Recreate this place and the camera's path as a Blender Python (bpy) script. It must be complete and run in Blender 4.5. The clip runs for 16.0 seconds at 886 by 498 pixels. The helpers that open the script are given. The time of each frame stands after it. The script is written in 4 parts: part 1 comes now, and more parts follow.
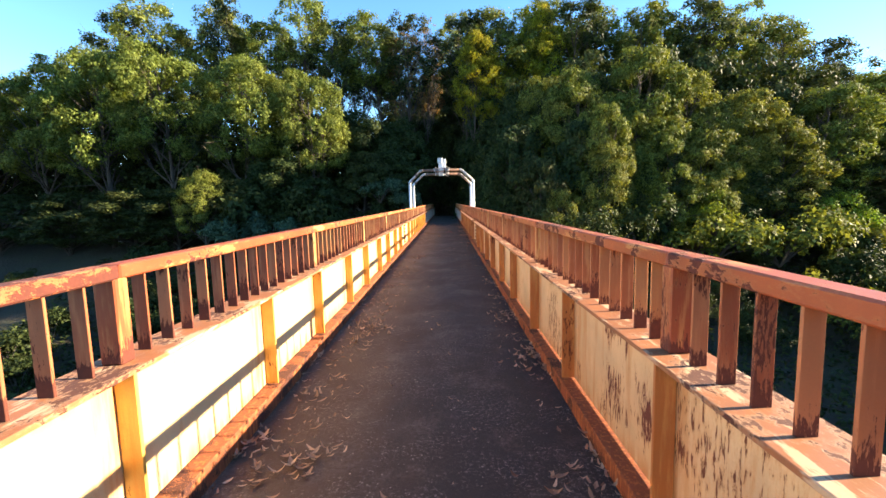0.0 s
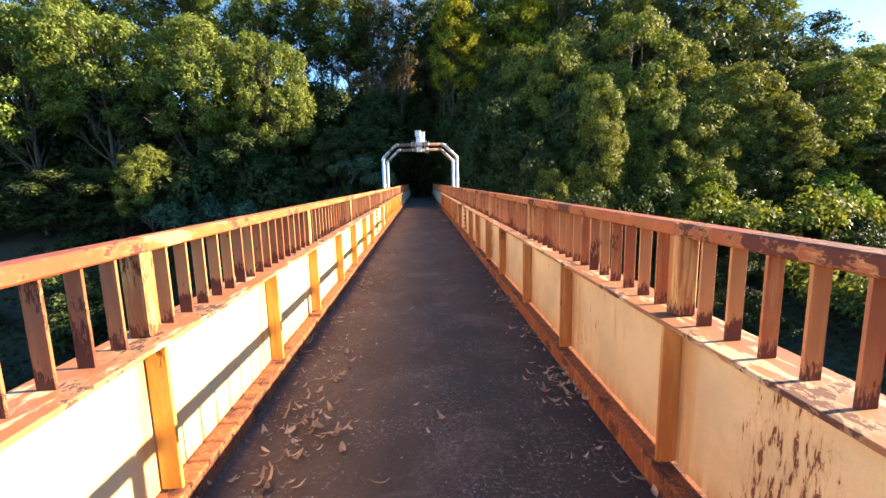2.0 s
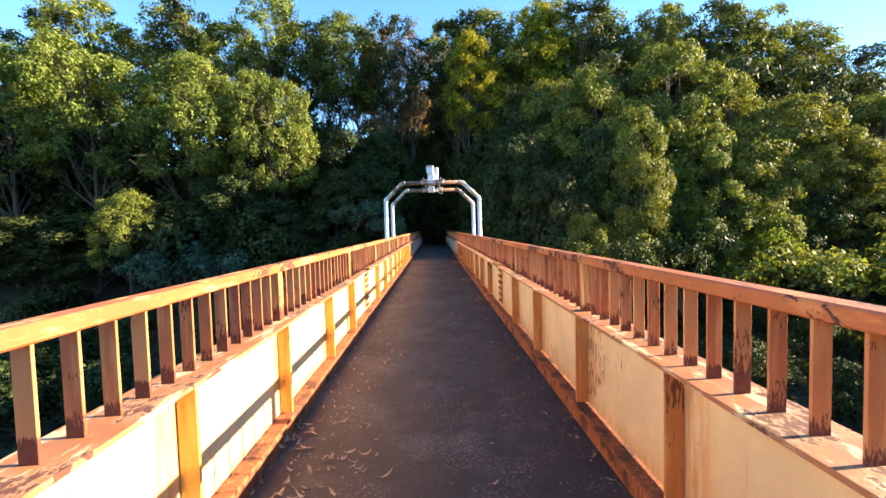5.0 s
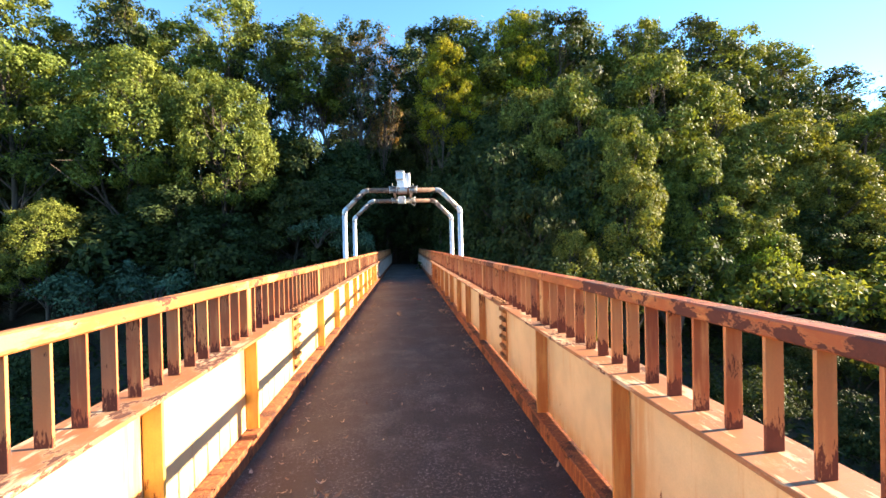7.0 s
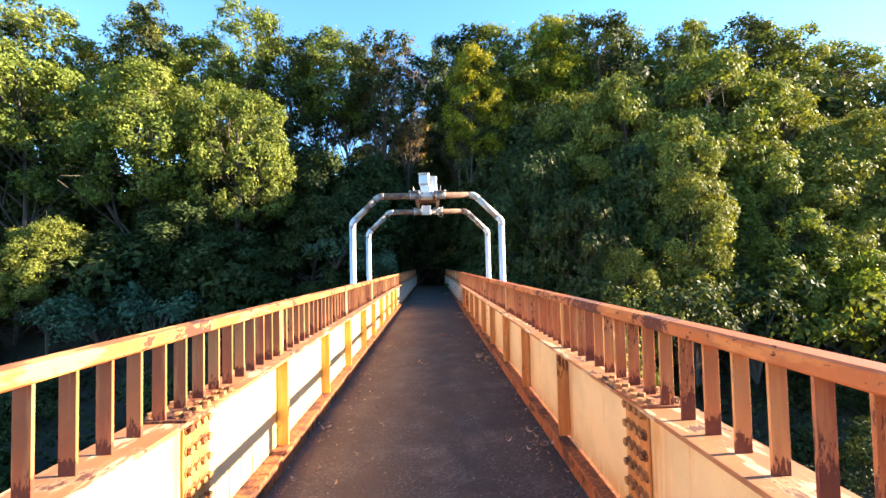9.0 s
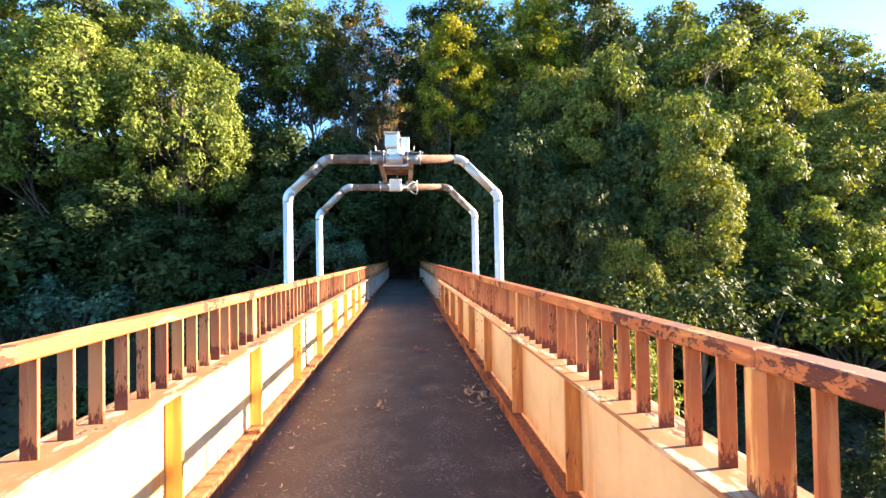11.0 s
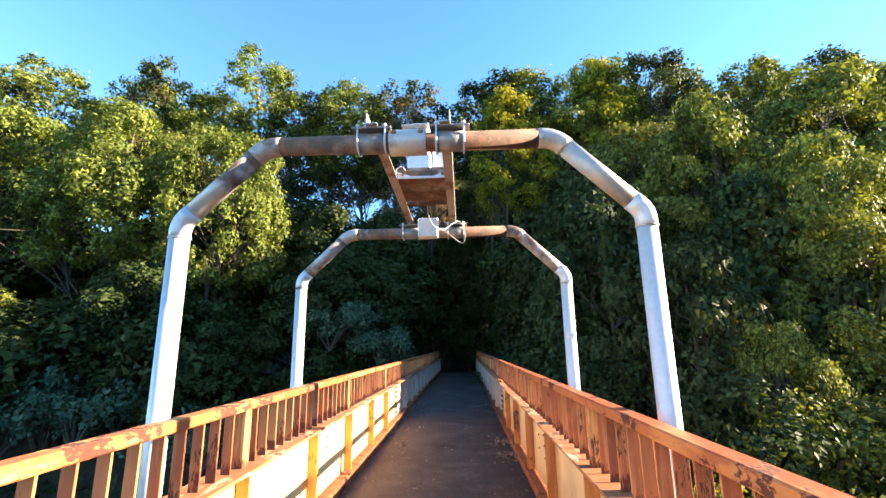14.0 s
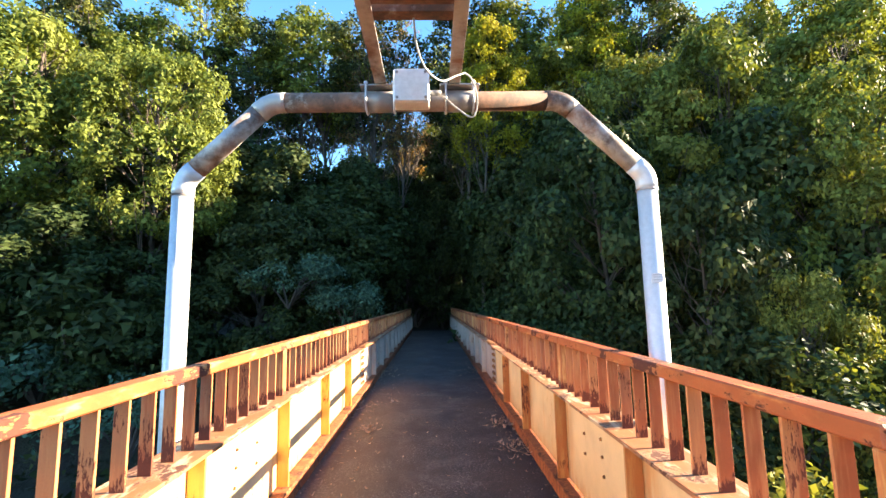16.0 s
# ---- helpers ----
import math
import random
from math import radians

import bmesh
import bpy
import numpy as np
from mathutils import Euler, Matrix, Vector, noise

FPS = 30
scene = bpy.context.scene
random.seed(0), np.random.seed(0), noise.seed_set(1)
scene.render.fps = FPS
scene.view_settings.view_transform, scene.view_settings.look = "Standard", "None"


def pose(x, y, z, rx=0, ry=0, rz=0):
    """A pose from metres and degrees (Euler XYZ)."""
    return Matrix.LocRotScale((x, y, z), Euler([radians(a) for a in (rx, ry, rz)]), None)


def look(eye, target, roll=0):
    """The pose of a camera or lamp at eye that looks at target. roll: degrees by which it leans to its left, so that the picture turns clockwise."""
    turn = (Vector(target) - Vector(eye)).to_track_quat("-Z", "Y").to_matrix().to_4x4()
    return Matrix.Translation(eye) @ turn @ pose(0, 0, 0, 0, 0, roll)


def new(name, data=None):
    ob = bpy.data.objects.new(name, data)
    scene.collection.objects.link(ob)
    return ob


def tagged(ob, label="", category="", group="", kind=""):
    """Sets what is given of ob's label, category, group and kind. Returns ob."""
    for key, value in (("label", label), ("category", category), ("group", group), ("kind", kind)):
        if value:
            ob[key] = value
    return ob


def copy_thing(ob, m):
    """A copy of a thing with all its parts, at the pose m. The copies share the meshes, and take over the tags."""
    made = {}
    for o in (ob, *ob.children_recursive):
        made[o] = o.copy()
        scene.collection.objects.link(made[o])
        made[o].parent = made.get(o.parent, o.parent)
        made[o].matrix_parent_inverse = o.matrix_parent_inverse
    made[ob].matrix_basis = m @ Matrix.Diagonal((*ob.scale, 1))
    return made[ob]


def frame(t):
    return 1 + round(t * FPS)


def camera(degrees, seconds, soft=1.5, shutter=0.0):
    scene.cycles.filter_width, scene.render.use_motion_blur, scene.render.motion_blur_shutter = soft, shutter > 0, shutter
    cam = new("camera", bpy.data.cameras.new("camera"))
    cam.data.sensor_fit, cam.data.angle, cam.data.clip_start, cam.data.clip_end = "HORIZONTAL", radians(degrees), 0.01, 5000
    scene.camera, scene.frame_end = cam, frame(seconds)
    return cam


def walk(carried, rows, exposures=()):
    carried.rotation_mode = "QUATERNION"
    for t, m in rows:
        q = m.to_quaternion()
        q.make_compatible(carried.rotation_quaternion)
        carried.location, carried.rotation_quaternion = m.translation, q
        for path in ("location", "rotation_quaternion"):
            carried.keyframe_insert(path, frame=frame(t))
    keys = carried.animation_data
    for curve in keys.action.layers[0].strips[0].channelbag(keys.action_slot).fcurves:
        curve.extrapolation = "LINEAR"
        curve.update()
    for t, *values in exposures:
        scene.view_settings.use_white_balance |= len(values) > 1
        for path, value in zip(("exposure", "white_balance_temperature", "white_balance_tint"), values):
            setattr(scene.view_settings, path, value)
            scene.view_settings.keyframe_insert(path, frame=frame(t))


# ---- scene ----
cam = camera(90.7, 16.0)
# seconds, eye, then yaw to the left, pitch up and lean to the left in degrees
ROWS = [
    (0.0, 0.223, 0.069, 1.432, 0.66, -6.23, -1.42),
    (0.5, 0.176, 0.639, 1.429, 0.37, -7.05, -1.44),
    (1.0, 0.119, 1.283, 1.417, -0.76, -8.13, -1.43),
    (1.5, 0.106, 1.971, 1.395, -1.91, -8.75, -1.41),
    (2.0, 0.021, 2.543, 1.407, -2.61, -8.81, -1.42),
    (2.5, 0.014, 3.197, 1.404, -2.70, -8.40, -1.44),
    (3.0, 0.012, 3.821, 1.416, -2.47, -7.78, -1.52),
    (3.5, 0.064, 4.440, 1.425, -1.46, -6.96, -1.63),
    (4.0, 0.032, 5.032, 1.443, -0.20, -5.91, -1.64),
    (4.5, 0.040, 5.680, 1.430, 0.25, -4.47, -1.52),
    (5.0, 0.022, 6.283, 1.444, -1.14, -2.81, -1.56),
    (7.5, 0.058, 9.292, 1.443, -4.99, 0.13, -1.25),
    (8.0, 0.035, 9.893, 1.463, -4.01, 1.23, -1.25),
    (8.5, 0.097, 10.509, 1.461, -2.67, 2.00, -1.29),
    (9.0, 0.076, 11.108, 1.473, -1.53, 2.13, -1.25),
    (11.5, 0.192, 13.965, 1.477, -5.17, 0.84, -0.90),
    (12.0, 0.232, 14.550, 1.485, -4.49, 2.14, -0.98),
    (12.5, 0.249, 15.098, 1.494, -3.24, 3.91, -0.85),
    (13.0, 0.309, 15.639, 1.506, -1.59, 6.17, -0.90),
    (13.5, 0.291, 16.173, 1.522, 0.16, 9.03, -0.83),
    (14.0, 0.314, 16.661, 1.550, 2.40, 12.41, -0.88),
    (14.5, 0.259, 17.151, 1.568, 4.54, 15.16, -0.81),
    (15.0, 0.276, 17.580, 1.607, 5.75, 14.52, -0.98),
    (15.5, 0.200, 18.090, 1.555, 4.00, 12.65, -1.00),
    (16.0, 0.084, 18.604, 1.505, -1.50, 6.95, -1.15),
]


def ahead(yaw, pitch):
    yaw, pitch = radians(yaw), radians(pitch)
    return Vector((-math.sin(yaw) * math.cos(pitch), math.cos(yaw) * math.cos(pitch), math.sin(pitch)))


walk(cam, [(t, look((x, y, z), Vector((x, y, z)) + ahead(yaw, pitch), lean)) for t, x, y, z, yaw, pitch, lean in ROWS],
     exposures=[(0.0, 2.30), (2.5, 2.50), (5.0, 2.52), (8.5, 2.76), (11.5, 3.10), (12.5, 3.12), (13.5, 2.98), (14.3, 2.68), (15.3, 2.68), (16.0, 2.92)])
# ---- world and sun ----
SUN_EL, SUN_AZ = radians(19.9), radians(85.0)   # azimuth clockwise from +y
world = bpy.data.worlds.new("world")
scene.world = world
world.use_nodes = True
wn = world.node_tree.nodes
sky = wn.new("ShaderNodeTexSky")
sky.sky_type = "NISHITA"
sky.sun_disc = False
sky.sun_elevation, sky.sun_rotation = SUN_EL, SUN_AZ
sky.altitude = 2500
sky.air_density, sky.dust_density, sky.ozone_density = 1.0, 0.0, 1.0
wn["Background"].inputs[1].default_value = 0.10
deep = wn.new("ShaderNodeHueSaturation")
deep.inputs["Hue"].default_value = 0.496
deep.inputs["Saturation"].default_value = 1.22
world.node_tree.links.new(sky.outputs[0], deep.inputs["Color"])
world.node_tree.links.new(deep.outputs[0], wn["Background"].inputs[0])
sun_dir = Vector((math.sin(SUN_AZ) * math.cos(SUN_EL), math.cos(SUN_AZ) * math.cos(SUN_EL), math.sin(SUN_EL)))
sun = new("sun", bpy.data.lights.new("sun", "SUN"))
sun.data.energy, sun.data.angle, sun.data.color = 5.0, radians(0.55), (1.0, 0.82, 0.58)
sun.matrix_world = look(sun_dir * 80, (0, 0, 0))


# ---- materials ----
class Mat:
    """A node material with a principled surface and short ways to add nodes."""

    def __init__(self, name, rough=0.6, metal=0.0):
        self.m = bpy.data.materials.new(name)
        self.m.use_nodes = True
        self.t = self.m.node_tree
        self.b = self.t.nodes["Principled BSDF"]
        self.b.inputs["Roughness"].default_value = rough
        self.b.inputs["Metallic"].default_value = metal

    def n(self, kind, **inputs):
        node = self.t.nodes.new("ShaderNode" + kind)
        for key, value in inputs.items():
            slot = int(key[1:]) if key[0] == "i" and key[1:].isdigit() else key.replace("_", " ")
            self.put(value, node.inputs[slot])
        return node

    def put(self, value, slot):
        if isinstance(value, bpy.types.NodeSocket):
            self.t.links.new(value, slot)
        elif isinstance(value, bpy.types.Node):
            self.t.links.new(value.outputs[0], slot)
        else:
            slot.default_value = value

    def math(self, op, a, b=0.0, clamp=False):
        node = self.n("Math", i0=a, i1=b)
        node.operation, node.use_clamp = op, clamp
        return node.outputs[0]

    def coords(self, scale=(1, 1, 1), shift=True, space="Object"):
        tc = self.n("TexCoord").outputs[space]
        if shift:
            info = self.n("ObjectInfo")
            off = self.n("VectorMath", i0=(37.1, 53.7, 71.3))
            off.operation = "SCALE"
            self.put(info.outputs["Random"], off.inputs["Scale"])
            add = self.n("VectorMath", i0=tc, i1=off.outputs[0])
            tc = add.outputs[0]
        mp = self.n("Mapping", Vector=tc, Scale=scale)
        return mp.outputs[0]

    def noise(self, vec, scale, detail=6.0, rough=0.6, distort=0.0):
        return self.n("TexNoise", Vector=vec, Scale=scale, Detail=detail, Roughness=rough, Distortion=distort).outputs[0]

    def ramp(self, fac, lo, hi, a=0.0, b=1.0):
        node = self.n("MapRange", Value=fac, i1=lo, i2=hi, i3=a, i4=b)
        node.interpolation_type = "SMOOTHSTEP"
        return node.outputs[0]

    def mix(self, fac, a, b, blend="MIX"):
        node = self.t.nodes.new("ShaderNodeMix")
        node.data_type, node.blend_type = "RGBA", blend
        self.put(fac, node.inputs[0])
        for value, slot in ((a, node.inputs[6]), (b, node.inputs[7])):
            self.put((*value, 1) if isinstance(value, tuple) and len(value) == 3 else value, slot)
        return node.outputs[2]

    def bump(self, height, strength=0.3, distance=0.01):
        node = self.n("Bump", Height=height, Strength=strength, Distance=distance)
        self.put(node.outputs[0], self.b.inputs["Normal"])

    def colour(self, value):
        self.put((*value, 1) if isinstance(value, tuple) and len(value) == 3 else value, self.b.inputs["Base Color"])


def painted_steel(name, paint, stain, rust, gone=(0.50, 0.56), run=(0.5, 0.7), grain=1.0, rough=0.5, ends=0.0, foot=0.0, upright=True, vary=0.0):
    """Old paint: tone drift, rusty streaks that run down, blotches where the paint is gone."""
    m = Mat(name)
    c = m.coords()
    cs = m.coords((9, 9, 0.9) if upright else (4, 0.9, 4))
    tone = m.noise(c, 2.2 * grain, 5)
    col = m.mix(m.ramp(tone, 0.35, 0.65), paint, tuple(0.80 * p for p in paint))
    if vary:
        col = m.mix(m.math("MULTIPLY", m.ramp(m.n("ObjectInfo").outputs["Random"], 0.25, 1.0), vary), col, stain)
    streak = m.ramp(m.noise(cs, 1.3 * grain, 7, 0.62), run[0], run[1])
    sep = m.n("SeparateXYZ", Vector=m.n("TexCoord").outputs["Object"])
    if ends:
        edge = m.ramp(m.math("ABSOLUTE", sep.outputs[1]), ends - 0.20, ends, 0.0, 0.9)
        low = m.ramp(sep.outputs[2], -0.33, -0.19, 0.9, 0.0)
        top = m.ramp(sep.outputs[2], 0.20, 0.33, 0.0, 0.95)
        worn = m.math("MAXIMUM", m.math("MAXIMUM", edge, low), top)
        streak = m.math("MAXIMUM", streak, m.math("MULTIPLY", worn, m.ramp(m.noise(cs, 2.2, 6), 0.34, 0.6)))
    col = m.mix(m.math("MULTIPLY", streak, 0.8), col, stain)
    area = m.ramp(m.noise(c, 1.25 * grain, 2), 0.46, 0.66)
    flakes = m.noise(m.coords((5.0, 5.0, 1.1) if upright else (2.2, 1.2, 2.2)), (9.0 if upright else 6.0) * grain, 10, 0.7, 0.3)
    bare = m.math("ADD", flakes, m.math("MULTIPLY", m.math("SUBTRACT", area, 0.5), 0.22))
    if foot:
        wet = m.ramp(sep.outputs[2], -foot, -foot + 0.13, 0.30, 0.0)
        bare = m.math("ADD", bare, wet)
    bare = m.ramp(bare, gone[0], gone[1])
    halo = m.ramp(m.math("ADD", flakes, m.math("MULTIPLY", m.math("SUBTRACT", area, 0.5), 0.26)), gone[0] - 0.10, gone[1])
    col = m.mix(m.math("MULTIPLY", halo, 0.35), col, stain)
    col = m.mix(bare, col, m.mix(m.noise(c, 45, 5), rust, tuple(0.35 * r for r in rust)))
    fine = m.noise(c, 140, 3)
    col = m.mix(m.math("MULTIPLY", fine, 0.25), col, (0.16, 0.07, 0.035))
    m.colour(col)
    m.put(m.ramp(bare, 0, 1, rough, 0.85), m.b.inputs["Roughness"])
    m.bump(m.math("ADD", m.math("MULTIPLY", bare, -0.6), m.math("MULTIPLY", fine, 0.3)), 0.6, 0.003)
    return m.m


M_WEB = painted_steel("cream_paint", (0.87, 0.63, 0.33), (0.64, 0.25, 0.045), (0.26, 0.075, 0.03), (0.735, 0.77), (0.58, 0.80), ends=0.62)
M_WEB_CHIPPED = painted_steel("chipped_cream_paint", (0.86, 0.62, 0.33), (0.62, 0.25, 0.05), (0.26, 0.075, 0.03), (0.648, 0.672), (0.56, 0.78), ends=0.62)
M_WEB_FLAKED = painted_steel("flaking_cream_paint", (0.84, 0.60, 0.32), (0.60, 0.25, 0.055), (0.21, 0.055, 0.032), (0.565, 0.595), (0.52, 0.74), ends=0.62)
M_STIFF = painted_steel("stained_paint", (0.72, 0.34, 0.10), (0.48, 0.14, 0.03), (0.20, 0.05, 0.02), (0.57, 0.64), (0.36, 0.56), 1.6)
# same stained paint on the left stiffeners, sunlight put in as brighter yellow
M_STIFF_SUNLIT = painted_steel("sunlit_stained_paint", (0.86, 0.50, 0.10), (0.66, 0.29, 0.035), (0.24, 0.07, 0.02), (0.64, 0.70), (0.44, 0.66), 1.6)
M_RAIL = painted_steel("bleached_rail_paint", (0.44, 0.100, 0.024), (0.76, 0.40, 0.13), (0.14, 0.028, 0.014), (0.50, 0.58), (0.53, 0.60), 2.4, 0.55, upright=False, vary=0.12)
# right rails: more rust, and tones darkened for the shaded side they show
M_RAIL_DARK = painted_steel("rusted_shaded_rail_paint", (0.42, 0.088, 0.024), (0.60, 0.215, 0.062), (0.135, 0.026, 0.014), (0.475, 0.535), (0.54, 0.62), 2.0, 0.5, upright=False, vary=0.15)
M_RAIL_RED = painted_steel("red_brown_rail_paint", (0.38, 0.075, 0.024), (0.62, 0.28, 0.09), (0.15, 0.027, 0.015), (0.50, 0.57), (0.55, 0.62), 2.4, 0.5, upright=False, vary=0.1)
M_BAL = painted_steel("rusty_bar_paint", (0.47, 0.124, 0.038), (0.65, 0.285, 0.10), (0.20, 0.046, 0.020), (0.60, 0.66), (0.46, 0.68), 2.4, 0.55, foot=0.172, vary=0.7)
M_BAL_RED = painted_steel("dark_rusty_bar_paint", (0.34, 0.082, 0.030), (0.52, 0.20, 0.08), (0.15, 0.032, 0.016), (0.57, 0.64), (0.46, 0.68), 2.4, 0.5, foot=0.172, vary=0.7)
M_FLANGE = painted_steel("worn_flange_paint", (0.38, 0.140, 0.052), (0.68, 0.48, 0.29), (0.14, 0.042, 0.022), (0.52, 0.61), (0.54, 0.60), 2.6, 0.6, upright=False)
M_CURB = painted_steel("rusty_curb_paint", (0.25, 0.062, 0.020), (0.46, 0.145, 0.036), (0.08, 0.019, 0.012), (0.47, 0.56), (0.50, 0.60), 3.2, 0.75)
M_GREYP = painted_steel("faded_grey_paint", (0.64, 0.52, 0.43), (0.48, 0.28, 0.17), (0.16, 0.055, 0.033), (0.60, 0.66), (0.52, 0.74), ends=0.62)
M_POST = painted_steel("streaked_post_paint", (0.48, 0.150, 0.040), (0.78, 0.46, 0.16), (0.19, 0.04, 0.018), (0.58, 0.66), (0.46, 0.62), 2.2, 0.55, foot=0.172)
M_POST_RED = painted_steel("red_post_paint", (0.40, 0.085, 0.028), (0.62, 0.26, 0.085), (0.16, 0.030, 0.016), (0.57, 0.65), (0.50, 0.66), 2.2, 0.5, foot=0.172)
M_BOLT = painted_steel("rusty_bolt", (0.36, 0.15, 0.05), (0.5, 0.24, 0.08), (0.12, 0.03, 0.018), (0.5, 0.6), (0.5, 0.7), 6, 0.7)


def asphalt():
    m = Mat("worn_asphalt", 0.8)
    c = m.coords(shift=False)
    big = m.noise(c, 0.8, 7, 0.62)
    fine = m.noise(c, 120, 4, 0.75)
    grainy = m.noise(c, 38, 6, 0.75)
    mid = m.noise(m.coords((2.6, 0.5, 1), shift=False), 1.4, 6)
    col = m.mix(m.ramp(big, 0.36, 0.66), (0.024, 0.018, 0.0185), (0.052, 0.038, 0.034))
    sep = m.n("SeparateXYZ", Vector=c)
    side = m.ramp(m.math("ADD", m.math("MULTIPLY", sep.outputs[0], -1.0), m.math("MULTIPLY", mid, 1.1)), 0.25, 1.15)
    col = m.mix(m.math("MULTIPLY", side, 0.7), col, (0.115, 0.070, 0.050))
    worn = m.ramp(m.noise(c, 1.7, 8, 0.7, 0.4), 0.50, 0.66)
    col = m.mix(m.math("MULTIPLY", worn, m.ramp(grainy, 0.40, 0.66, 0.1, 0.95)), col, (0.17, 0.13, 0.11))
    patches = m.ramp(m.noise(c, 1.9, 7, 0.7), 0.43, 0.58, 0.12, 1.0)
    grit = m.ramp(m.noise(c, 42, 6, 0.85), 0.53, 0.60)
    col = m.mix(m.math("MULTIPLY", m.math("MULTIPLY", grit, patches), 0.9), col, (0.26, 0.21, 0.185))
    chips = m.ramp(m.n("TexVoronoi", Vector=c, Scale=17.0).outputs[0], 0.09, 0.13, 1.0, 0.0)
    col = m.mix(m.math("MULTIPLY", m.math("MULTIPLY", chips, m.ramp(m.noise(c, 9, 4), 0.5, 0.62)), 0.8), col, (0.46, 0.39, 0.33))
    col = m.mix(m.ramp(grainy, 0.30, 0.46, 0.55, 0.0), col, (0.022, 0.017, 0.016))
    dust = m.n("TexVoronoi", Vector=c, Scale=34.0).outputs[0]
    dusty = m.math("MULTIPLY", m.ramp(dust, 0.10, 0.17, 1.0, 0.0), m.ramp(m.noise(c, 3.2, 5, 0.7), 0.50, 0.60))
    col = m.mix(m.math("MULTIPLY", dusty, 0.8), col, (0.44, 0.37, 0.32))
    m.colour(col)
    m.put(m.ramp(big, 0.3, 0.7, 0.6, 0.9), m.b.inputs["Roughness"])
    m.bump(m.math("ADD", fine, m.math("ADD", m.math("MULTIPLY", mid, 0.5), grainy)), 0.7, 0.006)
    return m.m


def pipe_mat(name, zinc, rust_lo, rust_hi):
    m = Mat(name, 0.45)
    c = m.coords()
    rust = m.ramp(m.noise(c, 2.6, 7, 0.65), rust_lo, rust_hi)
    fine = m.noise(c, 35, 6, 0.7)
    col = m.mix(m.ramp(fine, 0.3, 0.7), zinc, tuple(0.86 * z for z in zinc))
    brown = m.mix(m.ramp(m.noise(c, 7, 8, 0.7), 0.36, 0.64), (0.075, 0.045, 0.034), (0.23, 0.11, 0.065))
    brown = m.mix(m.ramp(m.noise(c, 4.5, 7, 0.7), 0.60, 0.70, 0.0, 0.7), brown, (0.40, 0.34, 0.30))
    m.colour(m.mix(rust, col, brown))
    m.put(m.ramp(rust, 0, 1, 0.42, 0.8), m.b.inputs["Roughness"])
    m.put(m.ramp(rust, 0, 1, 0.25, 0.0), m.b.inputs["Metallic"])
    m.bump(fine, 0.15, 0.002)
    return m.m


M_ASPHALT = asphalt()
M_ZINC = pipe_mat("galvanised_pipe", (0.62, 0.64, 0.67), 0.72, 0.86)
M_ZINC_STAINED = pipe_mat("stained_pipe", (0.50, 0.47, 0.44), 0.46, 0.64)
M_PIPE_RUST = pipe_mat("rusted_pipe", (0.42, 0.36, 0.32), 0.30, 0.52)
M_CLAMP = pipe_mat("dull_steel", (0.30, 0.28, 0.27), 0.55, 0.75)
M_SCUFFED = pipe_mat("scuffed_enamel", (0.60, 0.57, 0.54), 0.50, 0.66)
M_WHITE = pipe_mat("white_enamel", (0.80, 0.80, 0.80), 0.74, 0.86)


def plain(name, rgb, rough=0.5):
    m = Mat(name, rough)
    v = m.noise(m.coords(), 25, 5)
    m.colour(m.mix(m.ramp(v, 0.3, 0.7), rgb, tuple(0.75 * c for c in rgb)))
    return m.m


M_CABLE = plain("grey_cable", (0.45, 0.45, 0.44))
M_GLASS = plain("dark_lens", (0.02, 0.02, 0.025), 0.12)
M_MARK = plain("grey_print", (0.58, 0.58, 0.60))
M_CONCRETE = plain("old_concrete", (0.24, 0.22, 0.20), 0.85)


def leaf_mat(name, dark, light, tip, trans=0.35, rough=0.6):
    m = Mat(name, rough)
    isl = m.n("NewGeometry").outputs["Random Per Island"]
    rnd = m.n("ObjectInfo").outputs["Random"]
    big = m.noise(m.coords(shift=True), 0.55, 3)
    col = m.mix(m.ramp(isl, 0.0, 1.0), dark, light)
    col = m.mix(m.math("MULTIPLY", m.ramp(big, 0.45, 0.7), 0.55), col, tip)
    hsv = m.n("HueSaturation", Color=col)
    m.put(m.ramp(rnd, 0, 1, 0.485, 0.515), hsv.inputs["Hue"])
    m.put(m.ramp(isl, 0, 1, 0.75, 1.2), hsv.inputs["Value"])
    m.colour(hsv.outputs[0])
    m.b.inputs["Specular IOR Level"].default_value = 0.15
    tr = m.n("BsdfTranslucent", Color=m.mix(1.0, hsv.outputs[0], (1.35, 1.25, 0.55), "MULTIPLY"))
    mx = m.n("MixShader", i0=trans, i1=m.b.outputs[0], i2=tr.outputs[0])
    m.put(mx.outputs[0], m.t.nodes["Material Output"].inputs[0])
    return m.m


M_LEAF = leaf_mat("broad_leaves", (0.094, 0.119, 0.021), (0.182, 0.208, 0.040), (0.238, 0.243, 0.054), 0.30)
M_LEAF_Y = leaf_mat("yellowing_leaves", (0.17, 0.195, 0.016), (0.29, 0.30, 0.022), (0.36, 0.32, 0.028), 0.40)
# green leaves with the wood's shade put into their colour
M_LEAF_D = leaf_mat("shade_darkened_leaves", (0.026, 0.042, 0.013), (0.056, 0.074, 0.021), (0.080, 0.090, 0.024), 0.20)
M_LEAF_B = leaf_mat("blue_green_vine_leaves", (0.055, 0.100, 0.058), (0.085, 0.145, 0.085), (0.09, 0.145, 0.08), 0.15)
M_LEAF_L = leaf_mat("lime_leaves", (0.13, 0.19, 0.022), (0.20, 0.27, 0.035), (0.24, 0.29, 0.04), 0.36)
